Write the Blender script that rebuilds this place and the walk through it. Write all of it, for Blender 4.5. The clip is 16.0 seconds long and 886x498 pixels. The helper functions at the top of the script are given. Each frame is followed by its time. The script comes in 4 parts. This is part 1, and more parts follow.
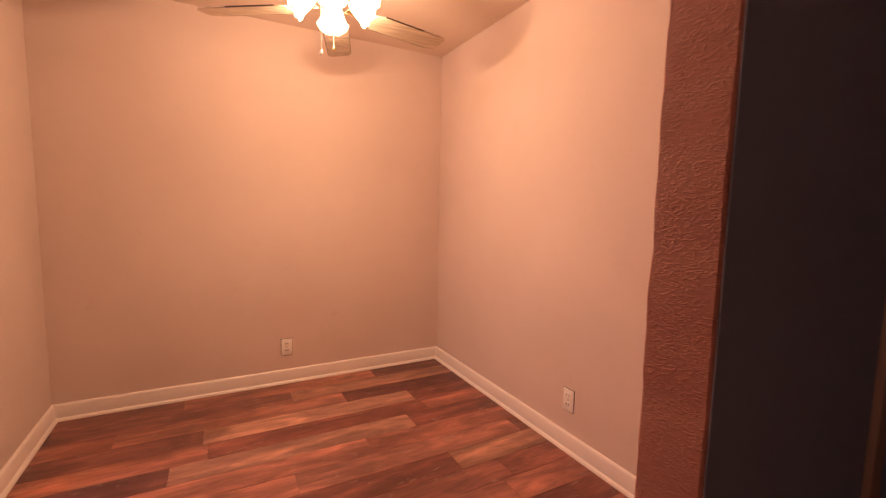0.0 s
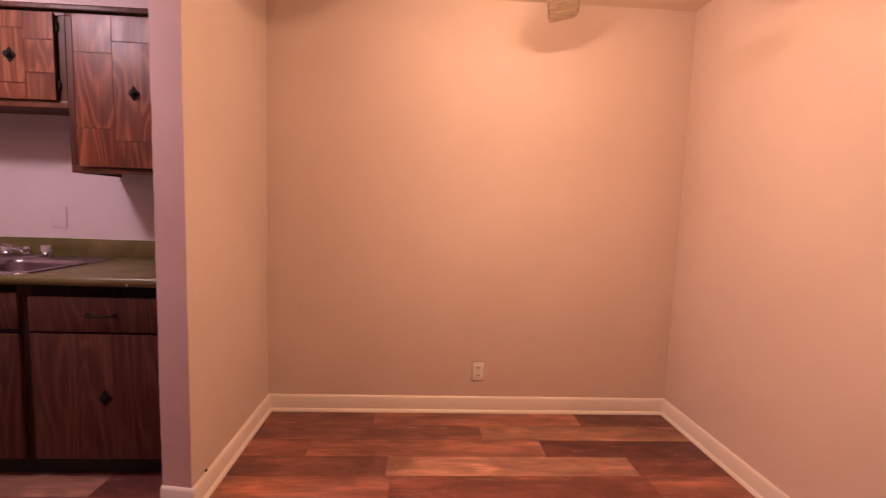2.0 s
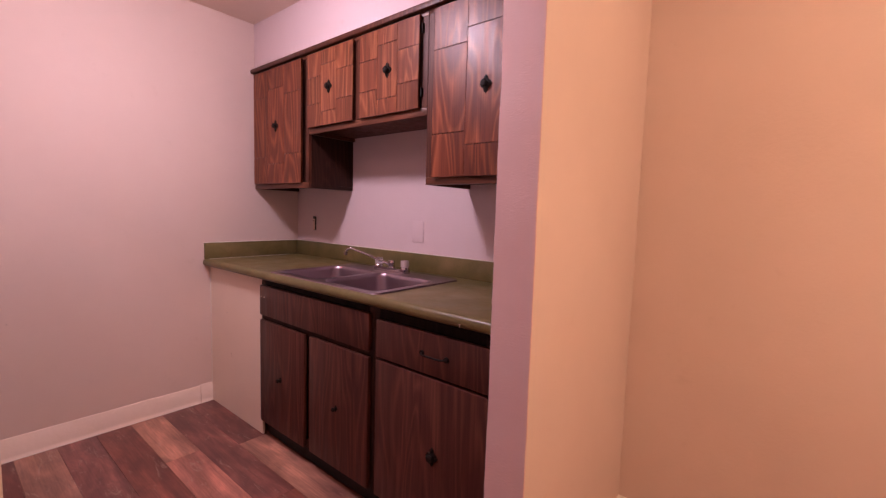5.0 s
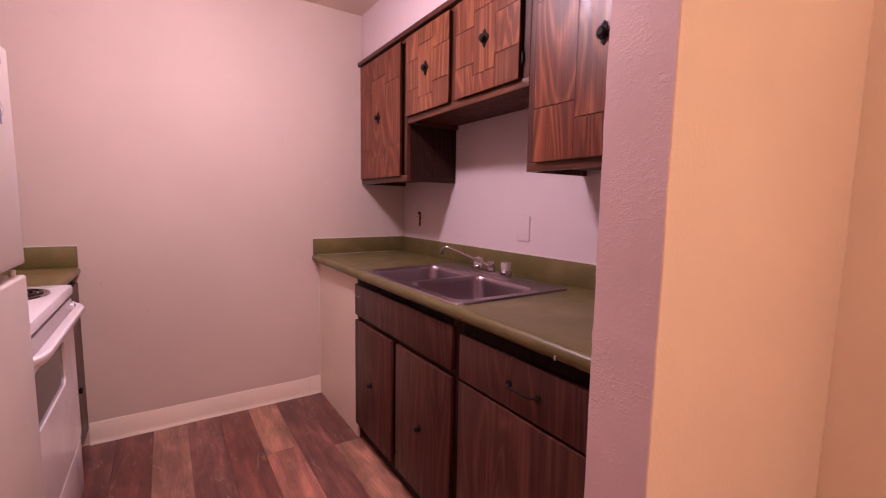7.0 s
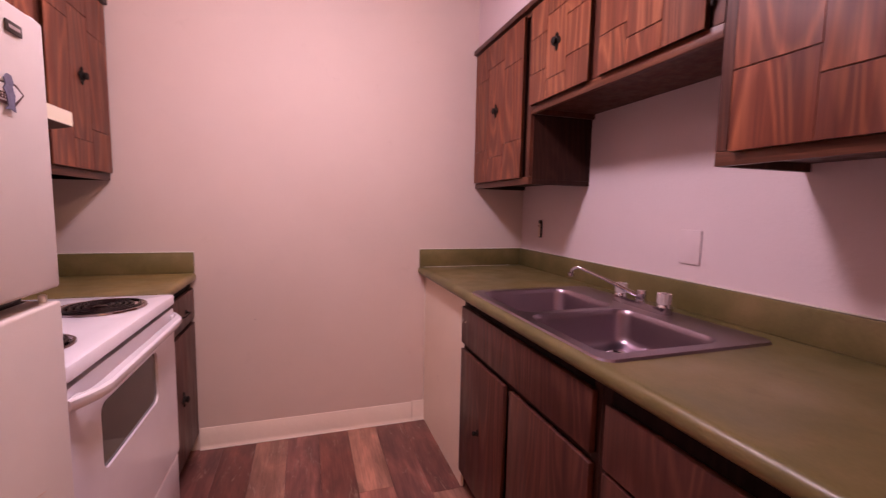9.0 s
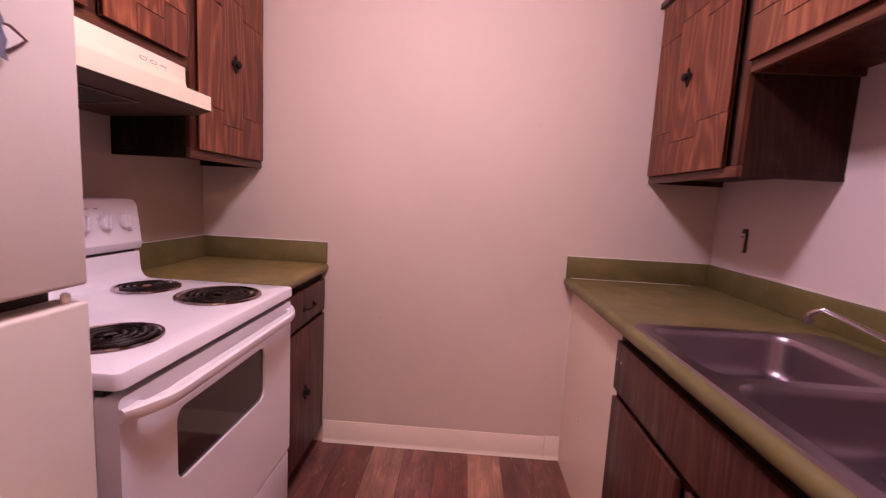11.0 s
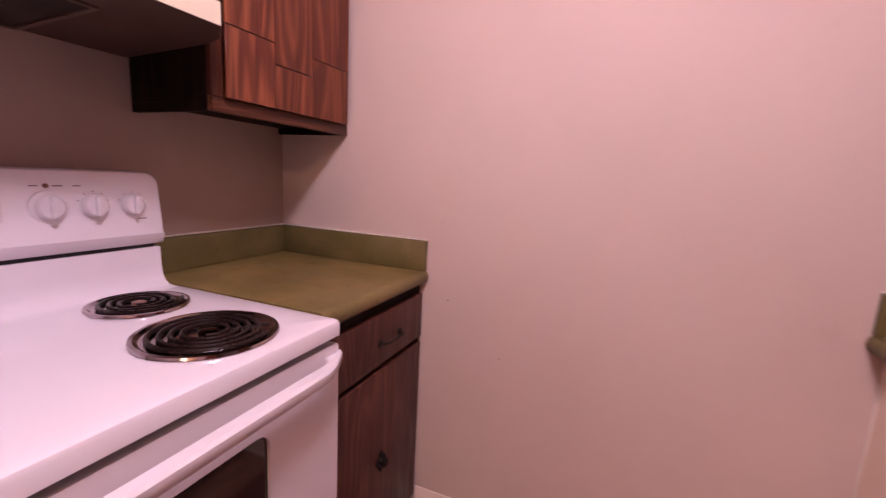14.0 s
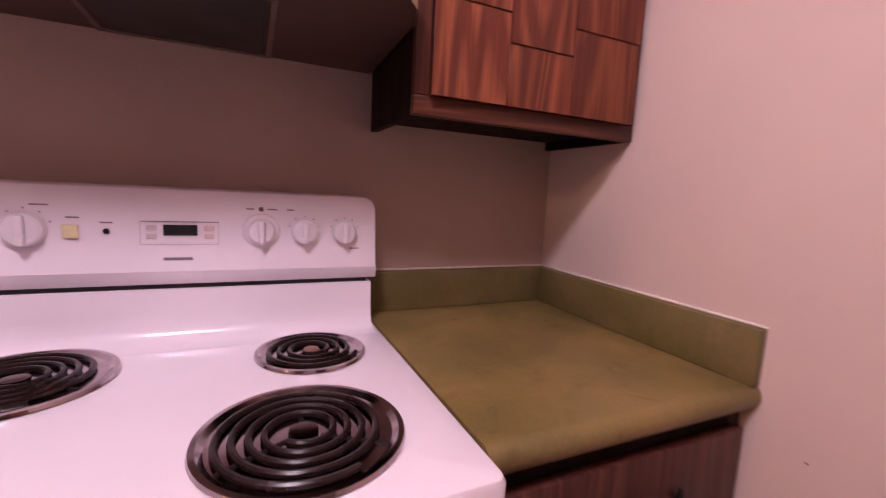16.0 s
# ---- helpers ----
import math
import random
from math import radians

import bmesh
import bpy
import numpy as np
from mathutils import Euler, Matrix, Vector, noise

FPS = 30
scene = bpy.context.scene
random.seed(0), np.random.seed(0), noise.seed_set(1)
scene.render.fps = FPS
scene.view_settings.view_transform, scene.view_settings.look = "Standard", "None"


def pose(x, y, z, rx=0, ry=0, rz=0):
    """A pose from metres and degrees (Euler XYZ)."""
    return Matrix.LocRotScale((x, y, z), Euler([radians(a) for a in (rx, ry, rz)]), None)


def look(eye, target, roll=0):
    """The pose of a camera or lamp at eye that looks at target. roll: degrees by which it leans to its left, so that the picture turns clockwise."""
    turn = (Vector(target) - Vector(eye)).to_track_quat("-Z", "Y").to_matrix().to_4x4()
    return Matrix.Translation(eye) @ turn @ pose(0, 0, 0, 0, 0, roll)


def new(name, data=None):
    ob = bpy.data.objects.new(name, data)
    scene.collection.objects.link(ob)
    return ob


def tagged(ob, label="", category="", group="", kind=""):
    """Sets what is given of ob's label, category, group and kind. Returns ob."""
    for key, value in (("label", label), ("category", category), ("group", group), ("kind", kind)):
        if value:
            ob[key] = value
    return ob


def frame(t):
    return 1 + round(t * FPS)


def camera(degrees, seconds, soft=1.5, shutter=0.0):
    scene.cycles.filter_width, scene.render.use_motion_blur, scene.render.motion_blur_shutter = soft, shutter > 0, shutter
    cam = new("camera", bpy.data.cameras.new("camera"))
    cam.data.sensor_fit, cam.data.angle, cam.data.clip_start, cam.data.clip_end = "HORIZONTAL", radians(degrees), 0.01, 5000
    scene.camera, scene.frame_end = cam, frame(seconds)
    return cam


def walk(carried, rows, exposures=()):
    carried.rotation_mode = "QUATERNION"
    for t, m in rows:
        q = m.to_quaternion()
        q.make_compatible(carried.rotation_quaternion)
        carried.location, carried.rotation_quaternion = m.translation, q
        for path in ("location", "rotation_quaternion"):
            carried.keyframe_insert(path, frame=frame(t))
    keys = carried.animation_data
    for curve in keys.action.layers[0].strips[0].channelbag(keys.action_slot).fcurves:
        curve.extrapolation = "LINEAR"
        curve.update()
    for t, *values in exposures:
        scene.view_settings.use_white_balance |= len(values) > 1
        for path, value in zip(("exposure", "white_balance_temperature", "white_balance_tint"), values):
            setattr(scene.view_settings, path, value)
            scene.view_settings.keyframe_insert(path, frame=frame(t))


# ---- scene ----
cam = camera(92.6, 16.0, 1.2, 0.4)
PATH = [
    (0, (-0.889, 1.41, 1.264), (0.05, 3.164, 1.067), 1.2),
    (0.5, (-0.852, 1.522, 1.252), (-0.039, 3.337, 1.041), 1.2),
    (1, (-0.782, 1.686, 1.254), (-0.224, 3.597, 1.065), 1.5),
    (1.5, (-0.767, 1.802, 1.253), (-0.476, 3.772, 1.059), 1.7),
    (2, (-0.845, 1.972, 1.242), (-0.746, 3.961, 1.057), 1.9),
    (2.5, (-0.984, 2.149, 1.258), (-1.098, 4.138, 1.076), 0.2),
    (3, (-1.016, 2.294, 1.226), (-1.516, 4.222, 1.046), 0.4),
    (3.5, (-1.016, 2.451, 1.24), (-1.904, 4.234, 1.07), 2.0),
    (4, (-1.046, 2.556, 1.254), (-2.136, 4.225, 1.09), 3.0),
    (4.5, (-1.144, 2.642, 1.244), (-2.313, 4.254, 1.057), 2.5),
    (5, (-1.282, 2.715, 1.243), (-2.542, 4.258, 1.071), 1.7),
    (5.2, (-1.299, 2.722, 1.239), (-2.588, 4.242, 1.072), 1.5),
    (7.3, (-1.439, 3.07, 1.244), (-3.12, 4.132, 1.024), 1.3),
    (7.5, (-1.464, 3.093, 1.248), (-3.14, 4.161, 1.02), 2.0),
    (8, (-1.588, 3.127, 1.259), (-3.306, 4.13, 1.051), 1.5),
    (8.5, (-1.685, 3.131, 1.257), (-3.481, 3.989, 1.065), 0.5),
    (9, (-1.757, 3.183, 1.252), (-3.649, 3.799, 1.056), 1.1),
    (9.5, (-1.805, 3.259, 1.26), (-3.769, 3.575, 1.057), 1.9),
    (10, (-1.857, 3.293, 1.259), (-3.841, 3.427, 1.047), 2.5),
    (12.3, (-2.453, 3.332, 1.242), (-4.417, 3.056, 0.983), 3.4),
    (12.5, (-2.491, 3.344, 1.244), (-4.451, 3.047, 0.985), 3.5),
    (13, (-2.608, 3.343, 1.239), (-4.558, 2.995, 0.963), 3.3),
    (13.5, (-2.734, 3.276, 1.222), (-4.644, 2.757, 0.933), 3.4),
    (14, (-2.827, 3.234, 1.217), (-4.65, 2.482, 0.887), 3.0),
    (14.5, (-2.975, 3.251, 1.223), (-4.546, 2.047, 0.937), 3.7),
    (15, (-3.089, 3.249, 1.22), (-4.491, 1.85, 0.943), 3.5),
    (15.5, (-3.207, 3.145, 1.21), (-4.381, 1.551, 0.927), 3.8),
    (16, (-3.294, 3.059, 1.209), (-4.12, 1.256, 0.948), 2.9),
]
EXPOSURES = [(0.0, -0.27, 7750, 11), (2.5, -0.26, 7050, 12), (4.5, -0.02, 6650, 11), (7.8, 0.06, 6700, 11), (9.8, 0.05, 6700, 12), (12.5, 0.08, 6500, 10), (16.0, 0.15, 6500, 10)]
walk(cam, [(t, look(eye, target, roll)) for t, eye, target, roll in PATH], EXPOSURES)

# ---- world and exposure ----
world = bpy.data.worlds.new("world")
scene.world = world
world.use_nodes = True
world.node_tree.nodes["Background"].inputs[0].default_value = (0.55, 0.5, 0.7, 1)
world.node_tree.nodes["Background"].inputs[1].default_value = 0.0

FAN_GLOW = (1.0, 0.640, 0.442)
FAN_WATTS = 22.0
FAN_DOWN_WATTS = 38.0
FAN_POWER = 13.0
DOME_GLOW = (1.0, 0.78, 0.98)
DOME_POWER = 115.0


# ---- materials ----
def material(name, rough=0.5, metal=0.0, color=(0.5, 0.5, 0.5), spec=0.5):
    m = bpy.data.materials.new(name)
    m.use_nodes = True
    b = m.node_tree.nodes["Principled BSDF"]
    b.inputs["Base Color"].default_value = (*color, 1)
    b.inputs["Roughness"].default_value = rough
    b.inputs["Metallic"].default_value = metal
    b.inputs["Specular IOR Level"].default_value = spec
    return m, m.node_tree.nodes, m.node_tree.links, b


def node(nodes, kind, **values):
    n = nodes.new(kind)
    for key, value in values.items():
        n.inputs[key.replace("_", " ")].default_value = value
    return n


def coords(nodes, links, scale=(1, 1, 1), shift=False):
    """Object coordinates, scaled; shift: moved by a random step for each object."""
    t = nodes.new("ShaderNodeTexCoord")
    mp = nodes.new("ShaderNodeMapping")
    mp.inputs["Scale"].default_value = scale
    if shift:
        info = nodes.new("ShaderNodeObjectInfo")
        mul = nodes.new("ShaderNodeVectorMath")
        mul.operation = "SCALE"
        mul.inputs[0].default_value = (37.0, 51.0, 23.0)
        links.new(info.outputs["Random"], mul.inputs["Scale"])
        add = nodes.new("ShaderNodeVectorMath")
        add.operation = "ADD"
        links.new(t.outputs["Object"], add.inputs[0])
        links.new(mul.outputs[0], add.inputs[1])
        links.new(add.outputs[0], mp.inputs["Vector"])
    else:
        links.new(t.outputs["Object"], mp.inputs["Vector"])
    return mp.outputs["Vector"]


def noise_tex(nodes, links, vec, scale, detail=4.0, rough=0.6, dist=0.0):
    n = node(nodes, "ShaderNodeTexNoise", Scale=scale, Detail=detail, Roughness=rough, Distortion=dist)
    links.new(vec, n.inputs["Vector"])
    return n.outputs["Fac"]


def ramp(nodes, links, fac, stops):
    r = nodes.new("ShaderNodeValToRGB")
    e = r.color_ramp.elements
    while len(e) < len(stops):
        e.new(0.5)
    for el, (p, c) in zip(e, stops):
        el.position, el.color = p, (*c, 1) if len(c) == 3 else c
    links.new(fac, r.inputs["Fac"])
    return r.outputs["Color"]


def mix(nodes, links, a, b, fac, mode="MIX"):
    m = nodes.new("ShaderNodeMix")
    m.data_type, m.blend_type = "RGBA", mode
    for s, v in ((m.inputs[0], fac), (m.inputs[6], a), (m.inputs[7], b)):
        if isinstance(v, (int, float)):
            s.default_value = v
        elif isinstance(v, tuple):
            s.default_value = (*v, 1)
        else:
            links.new(v, s)
    return m.outputs[2]


def bump(nodes, links, b, height, strength, distance):
    n = node(nodes, "ShaderNodeBump", Strength=strength, Distance=distance)
    links.new(height, n.inputs["Height"])
    links.new(n.outputs["Normal"], b.inputs["Normal"])


def paint(name, a, c, rough, texture, size, scuffs=True, low=0.42, high=0.62):
    """Rolled wall paint over a knocked-down or orange-peel plaster, with faint stains."""
    m, ns, ls, b = material(name, rough, 0.0, a, 0.5 if rough < 0.6 else 0.12)
    v = coords(ns, ls)
    col = ramp(ns, ls, noise_tex(ns, ls, v, 1.7, 5), [(0.3, a), (0.7, c)])
    if scuffs:
        spots = ramp(ns, ls, noise_tex(ns, ls, v, 9.0, 8, 0.7), [(0.28, (0.78, 0.74, 0.72)), (0.38, (1, 1, 1))])
        col = mix(ns, ls, col, spots, 0.22, "MULTIPLY")
    ls.new(col, b.inputs["Base Color"])
    peel = noise_tex(ns, ls, v, size, 3, 0.55, 0.4)
    flat = ramp(ns, ls, peel, [(low, (0, 0, 0)), (high, (1, 1, 1))])
    if texture:
        bump(ns, ls, b, flat, texture, 0.003)
    return m


WALL = paint("wall_paint", (0.70, 0.565, 0.508), (0.74, 0.60, 0.548), 0.78, 0.08, 90.0)
KITCHEN_WALL = paint("kitchen_wall_paint", (0.605, 0.487, 0.435), (0.645, 0.52, 0.466), 0.9, 0.0, 90.0)
SINK_WALL = paint("sink_wall_paint", (0.66, 0.54, 0.545), (0.70, 0.575, 0.58), 0.7, 0.08, 90.0)
# darker than the other kitchen walls: shade under the hood put into the paint
STOVE_WALL = paint("shaded_wall_paint", (0.41, 0.31, 0.265), (0.465, 0.352, 0.298), 0.6, 0.08, 90.0)
# blue stands in for dim cool light in the dark room
BLUE_LIGHT_WALL = paint("blue_light_wall_paint", (0.42, 0.58, 0.86), (0.47, 0.63, 0.90), 0.7, 0.1, 60.0)
CEILING = paint("ceiling_paint", (0.78, 0.65, 0.56), (0.83, 0.70, 0.61), 0.9, 0.25, 110.0)
KITCHEN_TRIM = paint("kitchen_trim_paint", (0.76, 0.635, 0.55), (0.83, 0.71, 0.62), 0.5, 0.08, 30.0)
TRIM = paint("trim_paint", (0.81, 0.725, 0.68), (0.87, 0.785, 0.74), 0.35, 0.06, 30.0)
PANEL = paint("panel_paint", (0.80, 0.65, 0.52), (0.86, 0.71, 0.57), 0.4, 0.05, 30.0)


def plaster(name, a, c, rough, strength, low, high):
    """Hand-trowelled plaster: raised strokes and blobs in patches, finely pitted between them."""
    m, ns, ls, b = material(name, rough, 0.0, a, 0.35)
    v = coords(ns, ls)
    ls.new(ramp(ns, ls, noise_tex(ns, ls, v, 4.0, 5), [(0.3, a), (0.7, c)]), b.inputs["Base Color"])
    strokes = ramp(ns, ls, noise_tex(ns, ls, coords(ns, ls, (1, 1, 1.9)), 62.0, 2.5, 0.5, 1.6), [(0.50, (0, 0, 0)), (0.62, (1, 1, 1))])
    where = ramp(ns, ls, noise_tex(ns, ls, v, 8.0, 3, 0.6), [(low, (0, 0, 0)), (high, (1, 1, 1))])
    raised = mix(ns, ls, strokes, where, 1.0, "MULTIPLY")
    pits = ramp(ns, ls, noise_tex(ns, ls, v, 140.0, 3, 0.6), [(0.3, (0, 0, 0)), (0.7, (1, 1, 1))])
    bump(ns, ls, b, mix(ns, ls, raised, pits, 0.16), strength, 0.004)
    return m


ROUGH_WALL = plaster("plaster_corner_paint", (0.72, 0.513, 0.492), (0.77, 0.558, 0.535), 0.62, 0.26, 0.50, 0.66)
# less red copy of the partition paint: fan light put into its colour
NOOK_LIT_SIDE = paint("nook_lit_side_tint", (0.635, 0.53, 0.487), (0.675, 0.568, 0.522), 0.72, 0.08, 90.0)
# darker and redder than the other plaster: the weak light is in its colour
PILLAR_WALL = plaster("heavy_shaded_plaster", (0.60, 0.315, 0.295), (0.66, 0.355, 0.33), 0.5, 0.48, 0.34, 0.52)


def wood(name, dark, mid, light, rough, along=2, spec=0.36):
    """Printed wood grain with flame figure, running along one axis; each object shows its own stretch of it."""
    m, ns, ls, b = material(name, rough, 0.0, mid, spec)
    s = [1.0, 1.0, 1.0]
    s[along] = 0.14
    v = coords(ns, ls, tuple(s), True)
    warp = noise_tex(ns, ls, v, 5.4, 1.8, 0.42, 0.6)
    rings = ns.new("ShaderNodeMath")
    rings.operation = "MULTIPLY"
    rings.inputs[1].default_value = 15.0
    ls.new(warp, rings.inputs[0])
    saw = ns.new("ShaderNodeMath")
    saw.operation = "PINGPONG"
    saw.inputs[1].default_value = 0.5
    ls.new(rings.outputs[0], saw.inputs[0])
    s2 = [1.0, 1.0, 1.0]
    s2[along] = 0.02
    v2 = coords(ns, ls, tuple(s2), True)
    pores = noise_tex(ns, ls, v2, 190.0, 3, 0.6)
    col = ramp(ns, ls, saw.outputs[0], [(0.0, light), (0.30, mid), (0.7, mid), (1.0, dark)])
    streak = ramp(ns, ls, pores, [(0.35, (0.5, 0.45, 0.42)), (0.6, (1, 1, 1))])
    fine = ramp(ns, ls, noise_tex(ns, ls, v2, 55.0, 4, 0.65), [(0.32, (0.62, 0.56, 0.54)), (0.66, (1.25, 1.22, 1.2))])
    col = mix(ns, ls, col, fine, 0.7, "MULTIPLY")
    col = mix(ns, ls, col, streak, 0.5, "MULTIPLY")
    tone = ramp(ns, ls, noise_tex(ns, ls, v, 2.2, 2), [(0.3, (0.7, 0.68, 0.66)), (0.7, (1.1, 1.1, 1.1))])
    col = mix(ns, ls, col, tone, 1.0, "MULTIPLY")
    ls.new(col, b.inputs["Base Color"])
    r = ramp(ns, ls, noise_tex(ns, ls, v, 25.0, 4), [(0.3, (rough - 0.08,) * 3), (0.7, (rough + 0.1,) * 3)])
    ls.new(r, b.inputs["Roughness"])
    bump(ns, ls, b, pores, 0.12, 0.0006)
    return m


CABINET = wood("walnut_laminate", (0.075, 0.017, 0.009), (0.155, 0.038, 0.018), (0.310, 0.098, 0.043), 0.37)
CABINET_LIGHT = wood("pale_walnut_laminate", (0.100, 0.027, 0.014), (0.185, 0.056, 0.028), (0.340, 0.128, 0.060), 0.36)
CABINET_DARK = wood("walnut_frame", (0.042, 0.012, 0.008), (0.080, 0.023, 0.013), (0.120, 0.038, 0.020), 0.42)
CABINET_BASE = wood("walnut_base", (0.033, 0.0118, 0.009), (0.080, 0.0275, 0.020), (0.133, 0.049, 0.034), 0.42, 2, 0.3)
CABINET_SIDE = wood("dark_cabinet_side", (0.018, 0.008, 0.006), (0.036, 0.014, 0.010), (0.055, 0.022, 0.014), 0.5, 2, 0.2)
# near-black wood; on base top rails it colours in the counter's shade
NEAR_BLACK = wood("near_black_wood", (0.006, 0.004, 0.003), (0.012, 0.007, 0.006), (0.020, 0.011, 0.009), 0.6, 2, 0.08)
CABINET_RAIL = wood("walnut_rail", (0.050, 0.016, 0.010), (0.11, 0.036, 0.018), (0.17, 0.06, 0.03), 0.4, 0)


MIXED = [(0.0, (0.109, 0.037, 0.034)), (0.22, (0.207, 0.072, 0.055)), (0.36, (0.339, 0.137, 0.102)), (0.5, (0.131, 0.046, 0.041)), (0.64, (0.284, 0.107, 0.079)), (0.8, (0.437, 0.189, 0.141)), (0.9, (0.152, 0.058, 0.05)), (1.0, (0.36, 0.146, 0.107))]
PALE = [(0.0, (0.307, 0.151, 0.108)), (1.0, (0.386, 0.199, 0.147))]
DEEP = [(0.0, (0.141, 0.056, 0.049)), (1.0, (0.192, 0.079, 0.068))]


def plank_material(name, tones):
    """Vinyl plank: a base tone of its own for each plank, long streaks and fine pores, pale scrapes."""
    m, ns, ls, b = material(name, 0.38)
    info = ns.new("ShaderNodeObjectInfo")
    base = ramp(ns, ls, info.outputs["Random"], tones)
    cloud = noise_tex(ns, ls, coords(ns, ls, (0.34, 1, 1), True), 9.5, 5, 0.6, 0.6)
    base = mix(ns, ls, base, ramp(ns, ls, cloud, [(0.32, (0.68, 0.66, 0.69)), (0.5, (1.05, 1.03, 1.03)), (0.68, (1.65, 1.6, 1.55))]), 1.0, "MULTIPLY")
    v = coords(ns, ls, (0.17, 1, 1), True)
    streak = ramp(ns, ls, noise_tex(ns, ls, v, 7.5, 7, 0.62, 1.0), [(0.28, (0.42, 0.37, 0.36)), (0.5, (0.95, 0.95, 0.95)), (0.68, (1.7, 1.66, 1.6))])
    col = mix(ns, ls, base, streak, 0.72, "MULTIPLY")
    v2 = coords(ns, ls, (0.03, 1, 1), True)
    pores = noise_tex(ns, ls, v2, 170.0, 3, 0.6)
    col = mix(ns, ls, col, ramp(ns, ls, pores, [(0.35, (0.6, 0.57, 0.55)), (0.6, (1, 1, 1))]), 0.55, "MULTIPLY")
    v3 = coords(ns, ls, (0.3, 1, 1), True)
    scrape = ramp(ns, ls, noise_tex(ns, ls, v3, 26.0, 8, 0.8, 0.8), [(0.575, (0, 0, 0)), (0.625, (1, 1, 1))])
    sep = ns.new("ShaderNodeSeparateColor")
    ls.new(scrape, sep.inputs[0])
    lim = ns.new("ShaderNodeMath")
    lim.operation = "MULTIPLY"
    lim.inputs[1].default_value = 0.42
    ls.new(sep.outputs[0], lim.inputs[0])
    col = mix(ns, ls, col, (0.42, 0.32, 0.26), lim.outputs[0])
    ls.new(col, b.inputs["Base Color"])
    bump(ns, ls, b, pores, 0.15, 0.0006)
    return m


PLANK = plank_material("vinyl_plank", MIXED)
PLANK_PALE = plank_material("pale_vinyl_plank", PALE)
PLANK_DEEP = plank_material("dark_vinyl_plank", DEEP)


def speckled(name, a, c, rough, scale, stain=None, metal=0.0, relief=0.0, spec=0.5):
    m, ns, ls, b = material(name, rough, metal, a, spec)
    v = coords(ns, ls)
    col = ramp(ns, ls, noise_tex(ns, ls, v, scale, 6, 0.65), [(0.3, a), (0.7, c)])
    if stain:
        spots = ramp(ns, ls, noise_tex(ns, ls, v, 5.0, 8, 0.72), [(0.27, stain), (0.42, (1, 1, 1))])
        col = mix(ns, ls, col, spots, 0.8, "MULTIPLY")
    ls.new(col, b.inputs["Base Color"])
    rr = ramp(ns, ls, noise_tex(ns, ls, v, 6.0, 5), [(0.3, (max(rough - 0.06, 0.02),) * 3), (0.7, (rough + 0.08,) * 3)])
    ls.new(rr, b.inputs["Roughness"])
    if relief:
        bump(ns, ls, b, noise_tex(ns, ls, v, 320.0, 2), relief, 0.0008)
    return m


def laminate(name, low, mid, high, stain, rough):
    """Old laminate: cloudy olive with tan wear, faint brown blotches and a fine speckle."""
    m, ns, ls, b = material(name, rough, 0.0, mid, 0.4)
    v = coords(ns, ls)
    col = ramp(ns, ls, noise_tex(ns, ls, v, 5.0, 4, 0.55, 0.5), [(0.25, low), (0.5, mid), (0.72, high)])
    blot = ramp(ns, ls, noise_tex(ns, ls, v, 11.0, 6, 0.65, 0.8), [(0.30, stain), (0.43, (1, 1, 1))])
    col = mix(ns, ls, col, blot, 0.75, "MULTIPLY")
    fine = ramp(ns, ls, noise_tex(ns, ls, v, 160.0, 2, 0.5), [(0.25, (0.86, 0.86, 0.84)), (0.75, (1.1, 1.1, 1.1))])
    ls.new(mix(ns, ls, col, fine, 0.6, "MULTIPLY"), b.inputs["Base Color"])
    rr = ramp(ns, ls, noise_tex(ns, ls, v, 7.0, 5), [(0.3, (rough - 0.05,) * 3), (0.7, (rough + 0.1,) * 3)])
    ls.new(rr, b.inputs["Roughness"])
    return m


COUNTER = laminate("green_laminate", (0.100, 0.084, 0.029), (0.140, 0.113, 0.040), (0.195, 0.142, 0.060), (0.80, 0.74, 0.70), 0.34)
COUNTER_WORN = laminate("worn_green_laminate", (0.125, 0.100, 0.033), (0.205, 0.150, 0.050), (0.290, 0.190, 0.068), (0.66, 0.55, 0.46), 0.36)
ENAMEL = speckled("white_enamel", (0.77, 0.715, 0.75), (0.81, 0.755, 0.79), 0.16, 3.0)
FRIDGE = speckled("white_pebbled_steel", (0.625, 0.55, 0.505), (0.67, 0.59, 0.54), 0.40, 4.0, None, 0.0, 0.25)
ALMOND = speckled("almond_enamel", (0.76, 0.68, 0.50), (0.82, 0.74, 0.56), 0.3, 4.0)
HOOD_UNDER = speckled("dark_brown_enamel", (0.055, 0.030, 0.020), (0.085, 0.047, 0.032), 0.5, 12.0)
STEEL, _n, _l, _b = material("brushed_steel", 0.26, 1.0, (0.31, 0.245, 0.285))
_l.new(ramp(_n, _l, noise_tex(_n, _l, coords(_n, _l), 3.0, 2), [(0.3, (0.30,) * 3), (0.7, (0.36,) * 3)]), _b.inputs["Roughness"])
CHROME = speckled("chrome", (0.50, 0.46, 0.48), (0.58, 0.54, 0.56), 0.10, 20.0, None, 1.0)
PAN = speckled("worn_chrome_pan", (0.40, 0.33, 0.34), (0.58, 0.50, 0.52), 0.12, 30.0, (0.4, 0.33, 0.3), 1.0)
COIL = speckled("black_element", (0.010, 0.005, 0.005), (0.020, 0.010, 0.009), 0.26, 40.0, None, 0.0, 0.0, 0.28)
MEDALLION = speckled("dark_medallion", (0.10, 0.055, 0.055), (0.15, 0.085, 0.085), 0.2, 40.0, None, 1.0)
